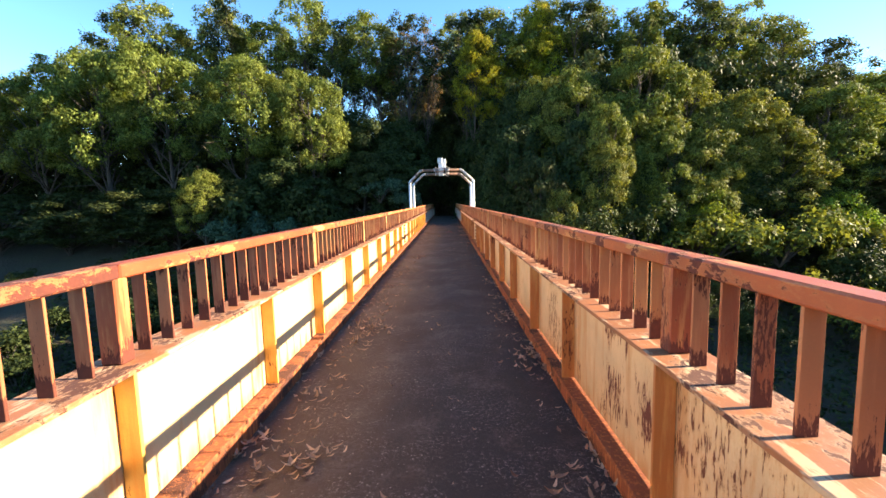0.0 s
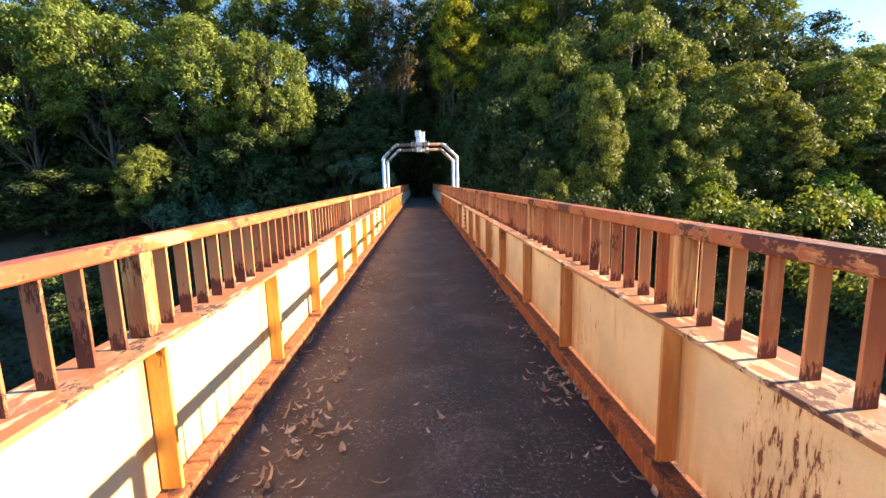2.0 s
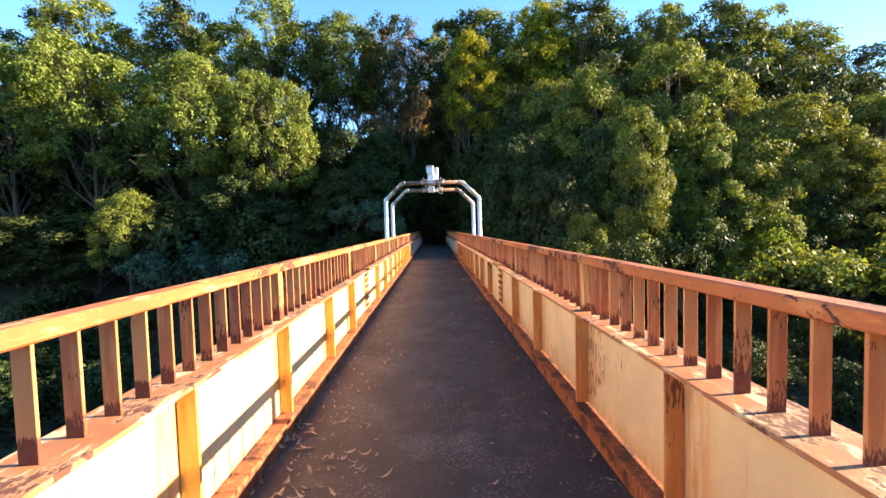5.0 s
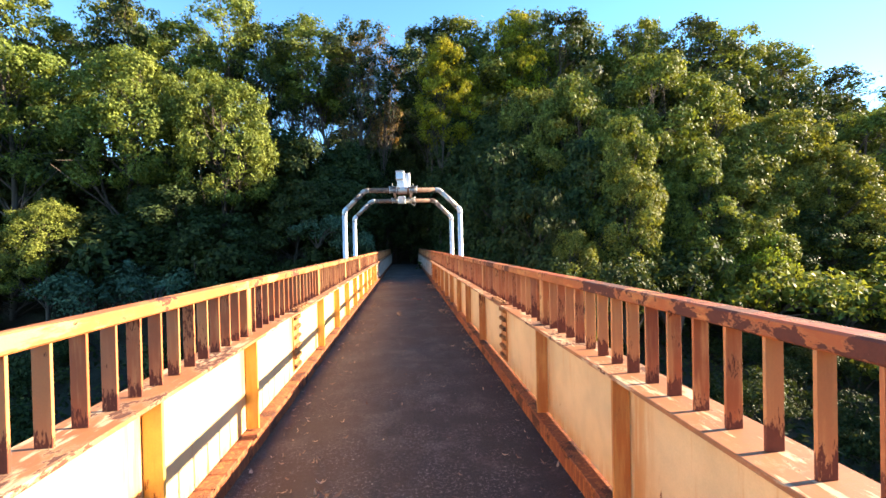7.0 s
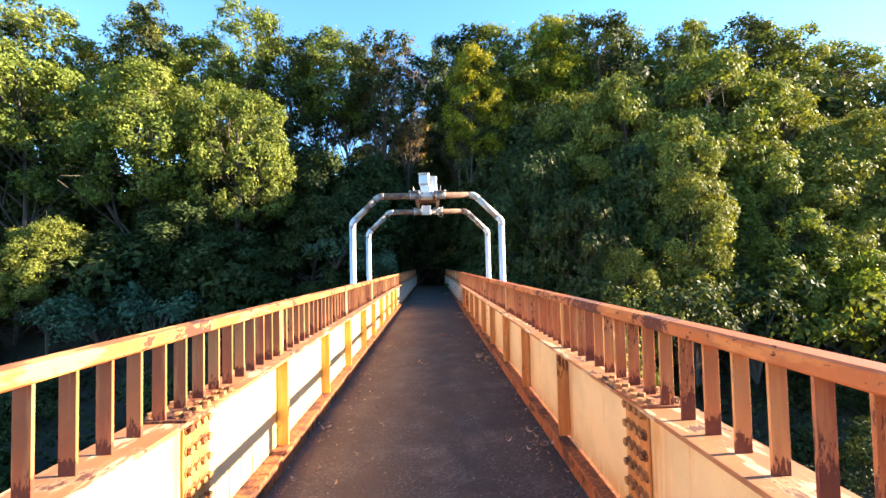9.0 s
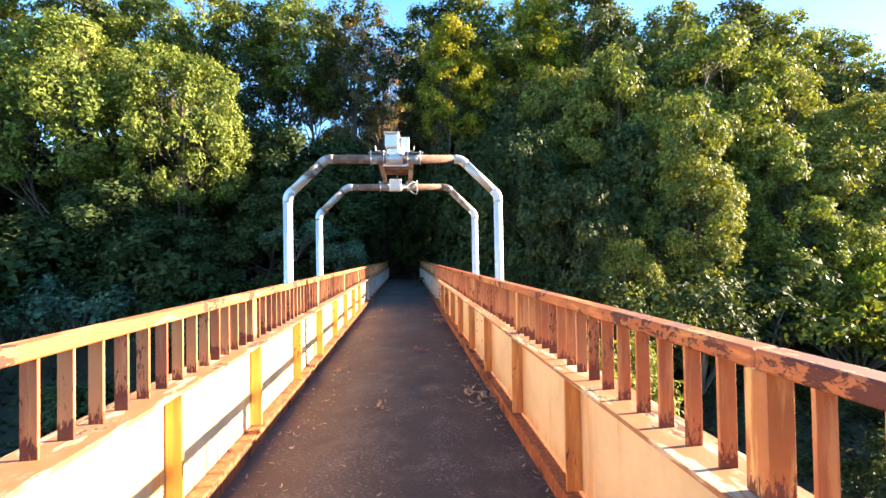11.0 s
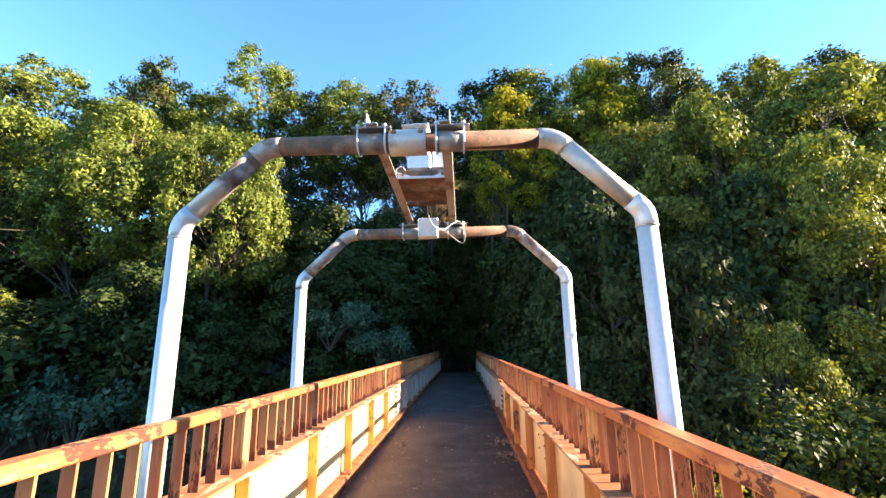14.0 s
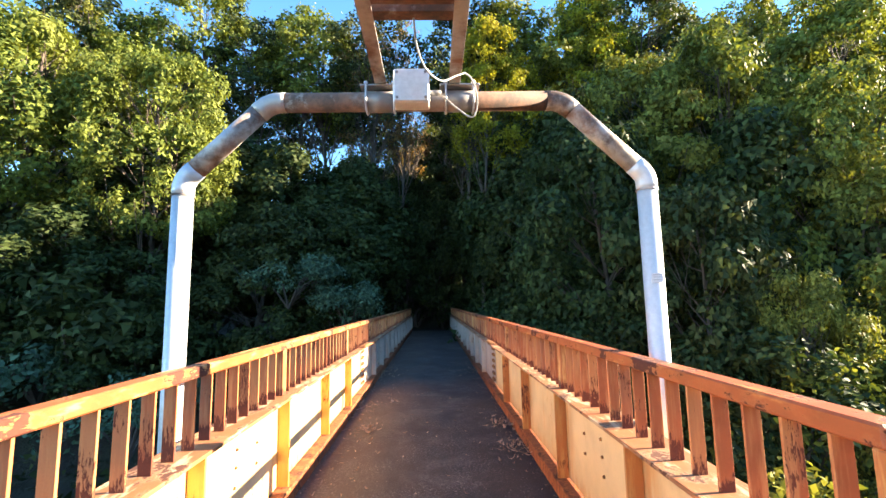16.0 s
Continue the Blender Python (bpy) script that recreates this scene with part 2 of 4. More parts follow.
M_LEAF_BR = leaf_mat("browning_leaves", (0.17, 0.11, 0.045), (0.26, 0.16, 0.065), (0.2, 0.15, 0.055))


def bark():
    m = Mat("bark", 0.9)
    c = m.coords((6, 6, 1.2))
    v = m.noise(c, 3, 8, 0.7)
    m.colour(m.mix(v, (0.035, 0.026, 0.02), (0.15, 0.115, 0.09)))
    m.bump(v, 0.8, 0.03)
    return m.m


def soil():
    m = Mat("forest_soil", 0.95)
    c = m.coords(shift=False)
    v = m.noise(c, 0.7, 8, 0.7)
    col = m.mix(m.ramp(v, 0.35, 0.65), (0.025, 0.02, 0.014), (0.04, 0.052, 0.018))
    m.colour(m.mix(m.noise(c, 18, 5), col, (0.06, 0.045, 0.03)))
    m.bump(m.noise(c, 6, 8), 0.9, 0.15)
    return m.m


M_BARK, M_SOIL = bark(), soil()


def dead_leaf_mat():
    m = Mat("dry_leaf", 0.75)
    isl = m.n("NewGeometry").outputs["Random Per Island"]
    v = m.noise(m.coords(), 40, 4)
    col = m.mix(isl, (0.17, 0.085, 0.05), (0.72, 0.50, 0.34))
    m.colour(m.mix(m.math("MULTIPLY", v, 0.4), col, (0.14, 0.07, 0.04)))
    return m.m


def red_leaf_mat():
    m = Mat("red_leaf", 0.6)
    m.colour(m.mix(m.noise(m.coords(), 30), (0.36, 0.03, 0.04), (0.22, 0.06, 0.04)))
    return m.m


M_DRY, M_RED = dead_leaf_mat(), red_leaf_mat()


# ---- mesh helpers ----
def mesh_of(name, bm, material, smooth=False):
    me = bpy.data.meshes.new(name)
    bm.to_mesh(me)
    bm.free()
    me.materials.append(material)
    if smooth:
        for p in me.polygons:
            p.use_smooth = True
    return me


def piece(name, me, parent=None, loc=(0, 0, 0), label=""):
    ob = new(name, me)
    ob.location = loc
    if parent:
        ob.parent = parent
    if label:
        ob["label"] = label
    return ob


def part(name, bm, material, parent, label="", loc=(0, 0, 0), smooth=False):
    return piece(name, mesh_of(name, bm, material, smooth), parent, loc, label)


def box(bm, c, s, bevel=0.0, m=None):
    r = bmesh.ops.create_cube(bm, size=1.0)
    vs = r["verts"]
    bmesh.ops.scale(bm, vec=s, verts=vs)
    if bevel:
        es = list({e for v in vs for e in v.link_edges})
        out = bmesh.ops.bevel(bm, geom=es, offset=bevel, segments=1, affect="EDGES")
        vs = list({v for f in out["faces"] for v in f.verts} | {v for v in vs if v.is_valid})
    if m is not None:
        bmesh.ops.transform(bm, matrix=m, verts=vs)
    bmesh.ops.translate(bm, vec=c, verts=vs)
    return bm


def boxed(c, s, bevel=0.0, m=None):
    return box(bmesh.new(), c, s, bevel, m)


def tube(bm, pts, radii, seg=12, caps=True):
    """A tube along points, its rings square to the path."""
    pts = [Vector(p) for p in pts]
    if not hasattr(radii, "__len__"):
        radii = [radii] * len(pts)
    rings, side = [], None
    for i, p in enumerate(pts):
        d = (pts[min(i + 1, len(pts) - 1)] - pts[max(i - 1, 0)]).normalized()
        if side is None:
            side = d.orthogonal().normalized()
        side = (side - d * side.dot(d)).normalized()
        up = d.cross(side)
        rings.append([bm.verts.new(p + (side * math.cos(a) + up * math.sin(a)) * radii[i])
                      for a in (2 * math.pi * k / seg for k in range(seg))])
    for a, b in zip(rings, rings[1:]):
        for k in range(seg):
            bm.faces.new((a[k], a[(k + 1) % seg], b[(k + 1) % seg], b[k]))
    if caps:
        bm.faces.new(rings[0][::-1])
        bm.faces.new(rings[-1])
    return bm


def hexbolt(r=0.018, h=0.022):
    """A hexagon head with its washer, pointing along +x."""
    bm = bmesh.new()
    for rad, h0, h1, seg in ((r * 1.35, 0, 0.005, 10), (r, 0.005, h, 6)):
        tube(bm, [(h0, 0, 0), (h1, 0, 0)], rad, seg)
    return bm


# ---- the bridge ----
BAY, K0, K1 = 1.273, -4, 32
Y0 = 1.705
POST_SHIFT = 0.061   # the posts stand a little beyond the even stiffeners
Y_START, Y_END = Y0 + BAY * K0 - 0.25, Y0 + BAY * K1 + 0.3
FL_IN, FL_OUT, FL_Z = 0.995, 1.235, 0.817
WEB_X, CURB_IN, CURB_Z, LEDGE_IN = 1.10, 1.032, 0.16, 0.998
RAIL_X, RAIL_Z = 1.118, 1.215
SPLICES = {9: 13.30, 19: 25.95}

deck = part("deck", boxed((0, (Y_START + Y_END) / 2, -0.09), (2 * CURB_IN, Y_END - Y_START, 0.18)), M_ASPHALT, None)
tagged(deck, "dark worn asphalt deck of a footbridge with dusty patches", "bridge deck", kind="structure")

web_me = mesh_of("web_panel", boxed((0, 0, 0), (0.012, BAY, FL_Z - CURB_Z - 0.02)), M_WEB)
stiff_me = mesh_of("stiffener", boxed((0, 0, 0), (0.084, 0.018, FL_Z - CURB_Z - 0.022), 0.002), M_STIFF)
web_far_me = mesh_of("web_panel", boxed((0, 0, 0), (0.012, BAY, FL_Z - CURB_Z - 0.02)), M_GREYP)
stiff_far_me = mesh_of("stiffener", boxed((0, 0, 0), (0.084, 0.018, FL_Z - CURB_Z - 0.022), 0.002), M_GREYP)
bolt_me = mesh_of("bolt", hexbolt(), M_BOLT)
bal_me = mesh_of("baluster", boxed((0, 0, 0), (0.058, 0.012, RAIL_Z - 0.056 - FL_Z + 0.004), 0.0015), M_BAL)
bal_red_me = mesh_of("baluster", boxed((0, 0, 0), (0.058, 0.012, RAIL_Z - 0.056 - FL_Z + 0.004), 0.0015), M_BAL_RED)
web_chipped_me = mesh_of("web_panel", boxed((0, 0, 0), (0.012, BAY, FL_Z - CURB_Z - 0.02)), M_WEB_CHIPPED)
web_flaked_me = mesh_of("web_panel", boxed((0, 0, 0), (0.012, BAY, FL_Z - CURB_Z - 0.02)), M_WEB_FLAKED)
stiff_sunlit_me = mesh_of("stiffener", boxed((0, 0, 0), (0.084, 0.018, FL_Z - CURB_Z - 0.022), 0.002), M_STIFF_SUNLIT)
GAP = 2 * BAY / 16


post_me = mesh_of("post", boxed((0, 0, 0), (0.088, 0.076, RAIL_Z - 0.054 - FL_Z), 0.006), M_POST)

post_red_me = mesh_of("post", boxed((0, 0, 0), (0.088, 0.076, RAIL_Z - 0.054 - FL_Z), 0.006), M_POST_RED)


def girder(s):
    """One plate girder: web panels, flanges, stiffeners, bolted splices. s is the side, -1 or 1."""
    g = tagged(new("bridge_girder"), "cream-painted steel plate girder with rusty stiffeners and bolted joints", "girder", "bridge girders")
    g.location = (s * WEB_X, 0, 0)
    zc = (FL_Z + CURB_Z) / 2
    edges = [Y_START] + list(SPLICES.values()) + [Y_END]
    for a, b in zip(edges, edges[1:]):
        n = max(1, round((b - a) / 0.6))
        for name, x0, x1, z1, th, mat in (("top_flange", FL_IN, FL_OUT, FL_Z, 0.02, M_FLANGE), ("bottom_flange", LEDGE_IN, 1.235, CURB_Z, 0.022, M_CURB)):
            bm = bmesh.new()
            box(bm, (s * ((x0 + x1) / 2 - WEB_X), (a + b) / 2, z1 - th / 2), (x1 - x0, b - a - 0.006, th), 0.003)
            if name == "bottom_flange":
                box(bm, (s * (CURB_IN + 0.005 - WEB_X), (a + b) / 2, (z1 - 0.022) / 2 - 0.012), (0.012, b - a - 0.006, z1 + 0.002))
            part(name, bm, mat, g, "worn reddish-brown flange" if name == "top_flange" else "rusty orange-brown flange")
    low = bmesh.new()
    box(low, (s * 0.01, (Y_START + Y_END) / 2, -0.25), (0.014, Y_END - Y_START, 0.6))
    part("lower_web", low, M_CURB, g)
    for k in range(K0, K1):
        piece("web_panel", web_far_me if k >= 19 else web_flaked_me if s > 0 and k == 0 else web_chipped_me if s > 0 and k in (-1, 1, 5, 6) else web_me, g, (s * (0.0 + 0.001 * (k % 2)), Y0 + BAY * (k + 0.5), zc))
    for k in range(K0, K1 + 1):
        y = Y0 + BAY * k + (max(0.02, 0.09 - 0.004 * k) if k % 2 else 0.0)
        if k in SPLICES:
            y = SPLICES[k]
            for sy, w in ((0, 0.24),):
                pl = part("splice_plate", boxed((-s * 0.0125, y, zc + 0.01), (0.012, w, FL_Z - CURB_Z - 0.07), 0.002), M_STIFF if k < 19 else M_GREYP, g, "rust-stained cover plate")
                for j, dy in enumerate((-0.085, -0.032, 0.032, 0.085)):
                    for i in range(6):
                        o = piece("bolt", bolt_me, pl, (-s * 0.0185, y + dy, CURB_Z + 0.085 + i * 0.098))
                        o.scale = (1.2, 1.15, 1.15)
                        o.rotation_euler = (0.4 * i + j, 0, 0 if s < 0 else math.pi)
            tp = part("flange_plate", boxed((0, y, FL_Z + 0.006), (0.22, 0.5, 0.012), 0.002), M_CURB, g, "rusted joint plate on the flange")
            for dx in (-s * 0.085, -s * 0.045, s * 0.07):
                for i in range(6):
                    o = piece("bolt", bolt_me, tp, (dx, y - 0.205 + i * 0.082, FL_Z + 0.012))
                    o.rotation_euler = (0, -math.pi / 2, 0.5 * i)
        else:
            piece("stiffener", stiff_far_me if k >= 19 else stiff_sunlit_me if s < 0 else stiff_me, g, (-s * 0.0495, y, zc))
    for y, z in ((18.90, 0.65), (19.27, 0.61), (19.27, 0.46), (18.90, 0.40), (21.36, 0.66), (21.35, 0.56), (21.34, 0.45), (21.66, 0.61), (21.66, 0.48)):
        o = piece("bolt", bolt_me, g, (-s * 0.006, y, z))
        o.scale, o.rotation_euler = (0.5, 0.5, 0.5), (0, 0, 0 if s < 0 else math.pi)
    return g


def railing(s):
    r = tagged(new("railing"), "rusty orange steel railing with flat upright bars", "railing", "bridge railings")
    r.location = (s * RAIL_X, 0, FL_Z)
    for k in range(K0, K1 + 1, 2):
        y = Y0 + BAY * k + POST_SHIFT
        if k < K1:
            L = min(2 * BAY, Y_END - y)
            bm = boxed((0, 0, 0), (0.088, L - 0.004, 0.058), 0.007)
            part("top_rail", bm, M_RAIL_RED if k < 2 else M_RAIL if s < 0 else M_RAIL_DARK, r, loc=(0, y + L / 2, RAIL_Z - 0.029 - FL_Z))
        piece("post", post_red_me if k < 2 else post_me, r, (0, y, (RAIL_Z - 0.054 - FL_Z) / 2))
        for i in range(1, 16):
            if y + i * GAP < Y_END:
                piece("baluster", bal_red_me if k < (2 if s < 0 else 0) or (i * 7 + k) % 11 == 0 else bal_me, r, (0, y + i * GAP, (RAIL_Z - 0.054 - FL_Z) / 2))
    return r


for side in (-1, 1):
    girder(side)
    railing(side)

# ---- the two pipe gantries over the bridge ----
FX = 0.0105


def elbow_path(pts, r=0.10, n=5):
    out = [Vector(pts[0])]
    for a, b, c in zip(pts, pts[1:], pts[2:]):
        a, b, c = Vector(a), Vector(b), Vector(c)
        p, q = b + (a - b).normalized() * r, b + (c - b).normalized() * r
        for i in range(n + 1):
            t = i / n
            out.append(p * (1 - t) ** 2 + b * 2 * t * (1 - t) + q * t * t)
    return out + [Vector(pts[-1])]


def overhead_gantry(y, drop):
    f = tagged(new("overhead_gantry"), "galvanised steel pipe gantry over the bridge with rusty crossbar", "gantry", "gantries over the bridge")
    f.location = (FX, y, -0.5)
    R = 0.057
    zt, zk, xo, xi = 2.755 + 0.5 - drop, 2.282 + 0.5 - drop, 1.362, 0.875
    for s in (-1, 1):
        post = part("pipe_post", tube(bmesh.new(), [(s * xo, 0, 0), (s * xo, 0, zk - 0.09)], R, 20), M_ZINC, f, "pale galvanised upright", smooth=True)
        k = [(s * xo, 0, zk - 0.088), (s * xo, 0, zk), (s * xo - s * 0.07, 0, zk + 0.068)]
        part("lower_elbow", tube(bmesh.new(), elbow_path(k, 0.055), R + 0.003, 20), M_ZINC, f, smooth=True)
        a, b = Vector((s * xo, 0, zk)), Vector((s * xi, 0, zt))
        d = (b - a).normalized()
        part("sloping_pipe", tube(bmesh.new(), [a + d * 0.09, b - d * 0.09], R, 20), M_ZINC_STAINED, f, "stained sloping pipe", smooth=True)
        e = [b - d * 0.092, b, b + Vector((-s * 0.095, 0, 0))]
        part("upper_elbow", tube(bmesh.new(), elbow_path(e, 0.07), R + 0.003, 20), M_ZINC_STAINED, f, smooth=True)
        part("weld_ring", tube(bmesh.new(), [(s * xo, 0, zk - 0.095), (s * xo, 0, zk - 0.084)], R + 0.006, 20), M_ZINC_STAINED, f)
        part("base_plate", boxed((s * xo, 0, 0.0), (0.26, 0.26, 0.02), 0.003), M_ZINC_STAINED, f)
    part("crossbar", tube(bmesh.new(), [(-xi + 0.09, 0, zt), (xi - 0.09, 0, zt)], R, 20), M_PIPE_RUST, f, "rust-brown crossbar", smooth=True)
    return f


FY, GY = 19.11, 21.12
DROP = 0.047   # the far gantry is this much lower
overhead_gantry(FY, 0.0)
overhead_gantry(GY, DROP)
PZ = 2.755
SLOPE = math.atan(DROP / (GY - FY))

# brackets that hold the poles to the girders, below the deck line
for y in (FY, GY):
    for s in (-1, 1):
        b = part("pole_bracket", boxed((FX + s * 1.29, y, -0.51), (0.36, 0.20, 0.018), 0.002), M_CLAMP, None)
        tagged(b, "grey steel bracket plate under a pipe upright", "bracket", "pole brackets")

# carrier on top of the gantries
carrier = tagged(new("equipment_carrier"), "rust-stained steel angle carrier clamped across two pipe frames", "carrier")
carrier.location = (FX, 0.005, PZ + 0.06 + FY * math.sin(SLOPE))
carrier.rotation_euler = (-SLOPE, 0, 0)
for x in (-0.24, 0.255):
    bm = bmesh.new()
    s = 1 if x > 0 else -1
    box(bm, (x, (FY + GY) / 2 + 0.02, 0.020 + 0.0375), (0.008, GY - FY + 0.24, 0.075), 0.001)
    box(bm, (x - s * 0.034, (FY + GY) / 2 + 0.02, 0.020 + 0.004), (0.060, GY - FY + 0.24, 0.008), 0.001)
    part("angle_bar", bm, M_ZINC_STAINED, carrier, "stained grey steel angle bar")
    for y in (FY, GY):
        x = -0.215 if s < 0 else 0.255
        part("saddle_plate", boxed((x, y, 0.012), (0.235, 0.15, 0.012), 0.002), M_CLAMP, carrier, "dull grey clamp plate")
        part("clamp_sleeve", tube(bmesh.new(), [(x - 0.085, y, -0.06), (x + 0.085, y, -0.06)], 0.0635, 20), M_CLAMP, carrier, "dark steel sleeve", smooth=True)
        for dx in (-0.082, 0.082):
            pts = [(x + dx, y + 0.071 * math.cos(a), -0.06 + 0.071 * math.sin(a)) for a in (math.pi * (1 + i / 12) for i in range(13))]
            pts = [(x + dx, y - 0.071, 0.034)] + pts + [(x + dx, y + 0.071, 0.034)]
            ub = part("u_bolt", tube(bmesh.new(), pts, 0.0065, 8), M_ZINC, carrier, smooth=True)
            for dy in (-0.071, 0.071):
                part("nut", tube(bmesh.new(), [(x + dx, y + dy, 0.019), (x + dx, y + dy, 0.03)], 0.013, 6), M_ZINC, ub)
for y, h, lab in ((19.852, 0.06, ""), (20.440, 0.06, "")):
    bm = bmesh.new()
    box(bm, (0.02, y, 0.028 + 0.03), (0.45, 0.006, h), 0.001)
    box(bm, (0.02, y + 0.03, 0.031), (0.45, 0.06, 0.006), 0.001)
    part("cross_angle", bm, M_PIPE_RUST, carrier, "rust-brown cross angle")
part("platform_plate", boxed((0.02, 20.130, 0.036), (0.455, 0.54, 0.006), 0.001), M_PIPE_RUST, carrier, "rusty platform plate")
part("platform_lip", boxed((0.02, 19.868, 0.075), (0.45, 0.006, 0.085), 0.001), M_PIPE_RUST, carrier, "rust-brown upstand at the platform front")
br = bmesh.new()
box(br, (0.02, 19.834, 0.022), (0.45, 0.010, 0.018), 0.002)
for s in (-1, 1):
    lo, hi = 0.02 + s * 0.225, 0.02 + s * 0.085
    for y in (19.829, 19.839):
        br.faces.new([br.verts.new(p) for p in ((lo, y, 0.030), (hi, y, 0.030), (0.02 + s * 0.14, y, 0.052), (lo, y, 0.078))])
bar = part("front_bar", br, M_ZINC, carrier, "bright galvanised bar with gussets and bolts")
for s in (-1, 1):
    for dx in (0.155, 0.20):
        o = piece("bolt", bolt_me, bar, (0.02 + s * dx, 19.829, 0.045))
        o.scale, o.rotation_euler = (0.5, 0.5, 0.5), (0, 0, -math.pi / 2)

# sleeve on the near crossbar
sl = tagged(part("pipe_sleeve", tube(bmesh.new(), [(-0.145, 0, 0), (-0.139, 0, 0), (0.069, 0, 0), (0.075, 0, 0)], [0.076, 0.079, 0.079, 0.076], 24), M_SCUFFED, None, loc=(0.045, FY, PZ), smooth=True),
            "scuffed white cylindrical sleeve bolted round the crossbar", "pipe sleeve")
for x in (-0.115, 0.045):
    o = piece("bolt", bolt_me, sl, (x, -0.07, 0.036))
    o.rotation_euler, o.scale = (0, 0, -math.pi / 2), (0.7, 0.7, 0.7)

# junction box on the far crossbar
jb = tagged(part("junction_box", boxed((0, 0, 0), (0.205, 0.11, 0.20), 0.008), M_WHITE, None, loc=(-0.015, GY - 0.12, PZ + 0.015 - DROP)), "white square junction box fixed to a crossbar", "junction box")
part("cover", boxed((0, -0.060, 0.0), (0.195, 0.010, 0.19), 0.004), M_WHITE, jb, "white box cover")
for dx in (-0.08, 0.08):
    for dz in (-0.075, 0.075):
        part("screw", tube(bmesh.new(), [(dx, -0.064, dz), (dx, -0.070, dz)], 0.008, 8), M_CLAMP, jb)
part("cable_gland", tube(bmesh.new(), [(0.10, 0, -0.02), (0.17, 0, -0.02)], 0.016, 10), M_CLAMP, jb, smooth=True)


def housing(name, c, size, tilt, label, rise=0.31):
    h = tagged(new(name), label, "instrument housing")
    h.location = c
    sx, sy, sz = size
    rot = Matrix.Translation((0, 0, rise)) @ Matrix.Rotation(radians(-4), 4, "Z") @ Matrix.Rotation(radians(tilt), 4, "X")
    part("body", boxed((0, 0, 0), (sx, sy, sz), 0.012, rot @ Matrix.Translation((0, 0, sz / 2))), M_WHITE, h, "white enamelled body")
    part("sun_shield", boxed((0, 0, 0), (sx + 0.022, sy + 0.05, 0.010), 0.003, rot @ Matrix.Translation((0, -0.025, sz + 0.008))), M_WHITE, h, "white sun shield")
    part("side_window", boxed((0, 0, 0), (0.008, sy * 0.45, sz * 0.6), 0.002, rot @ Matrix.Translation((sx / 2 + 0.003, -sy * 0.2, sz * 0.5))), M_GLASS, h, "dark side opening")
    part("pedestal", boxed((0.02, 0.02, rise / 2), (sx * 0.95, 0.17, rise), 0.012), M_WHITE, h, "white pedestal block")
    part("foot_plate", boxed((0, 0.02, 0.006), (sx * 1.05, 0.19, 0.012), 0.003), M_WHITE, h)
    return h


PLAT = PZ + 0.06 + 0.039 - 0.025
housing("instrument_housing", (-0.04, 20.151, PLAT), (0.21, 0.24, 0.20), -10, "white tilted instrument housing on the carrier platform")
cab = tagged(part("equipment_case", boxed((0, 0, 0.25), (0.13, 0.20, 0.50), 0.01), M_WHITE, None, loc=(0.15, 20.295, PLAT)), "upright white equipment case on the carrier platform", "equipment case")
part("lid", boxed((0, 0, 0.506), (0.145, 0.215, 0.012), 0.004), M_WHITE, cab)
part("side_rib", boxed((-0.066, 0, 0.25), (0.006, 0.16, 0.42), 0.002), M_WHITE, cab)


def cable(name, pts, r, label, mat=None):
    ctrl = [Vector(p) for p in pts]
    out = []
    for i in range(len(ctrl) - 1):
        p0, p1, p2, p3 = ctrl[max(i - 1, 0)], ctrl[i], ctrl[i + 1], ctrl[min(i + 2, len(ctrl) - 1)]
        for j in range(8):
            t = j / 8
            out.append(0.5 * ((2 * p1) + (p2 - p0) * t + (2 * p0 - 5 * p1 + 4 * p2 - p3) * t * t + (3 * p1 - p0 - 3 * p2 + p3) * t ** 3))
    out.append(ctrl[-1])
    return tagged(part(name, tube(bmesh.new(), out, r, 8), mat or M_CABLE, None, smooth=True), label, "cable")


cable("cable", [(0.02, 20.45, 2.79), (0.03, 20.52, 2.70), (0.07, 20.62, 2.64), (0.15, 20.74, 2.64), (0.23, 20.84, 2.72), (0.285, 20.90, 2.77)], 0.005, "pale cable sagging from the platform to an angle bar", M_CABLE)
cable("cable", [(0.285, 20.90, 2.77), (0.325, 20.93, 2.75), (0.355, 20.97, 2.69), (0.36, 21.01, 2.62), (0.33, 21.03, 2.57), (0.25, 21.03, 2.62), (0.16, 21.02, 2.70)], 0.005, "grey cable looping beside the junction box", M_CABLE)
cable("cable", [(-0.170, 19.810, 2.850), (-0.160, 19.800, 2.885), (-0.120, 19.810, 2.900), (-0.100, 19.860, 2.880)], 0.003, "thin white wire loop at the platform edge", M_WHITE)

lab = tagged(part("label_plate", boxed((0, 0, 0), (0.07, 0.004, 0.055), 0.001), M_WHITE, None, loc=(FX + 1.352, GY - 0.060, 1.62)), "small white label on a pipe upright", "label")
for dz in (-0.012, 0.004, 0.016):
    part("print_bar", boxed((0, -0.003, dz), (0.05, 0.002, 0.005)), M_MARK, lab)


# ---- ground ----
def smooth(a, b, v):
    t = min(1.0, max(0.0, (v - a) / (b - a)))
    return t * t * (3 - 2 * t)


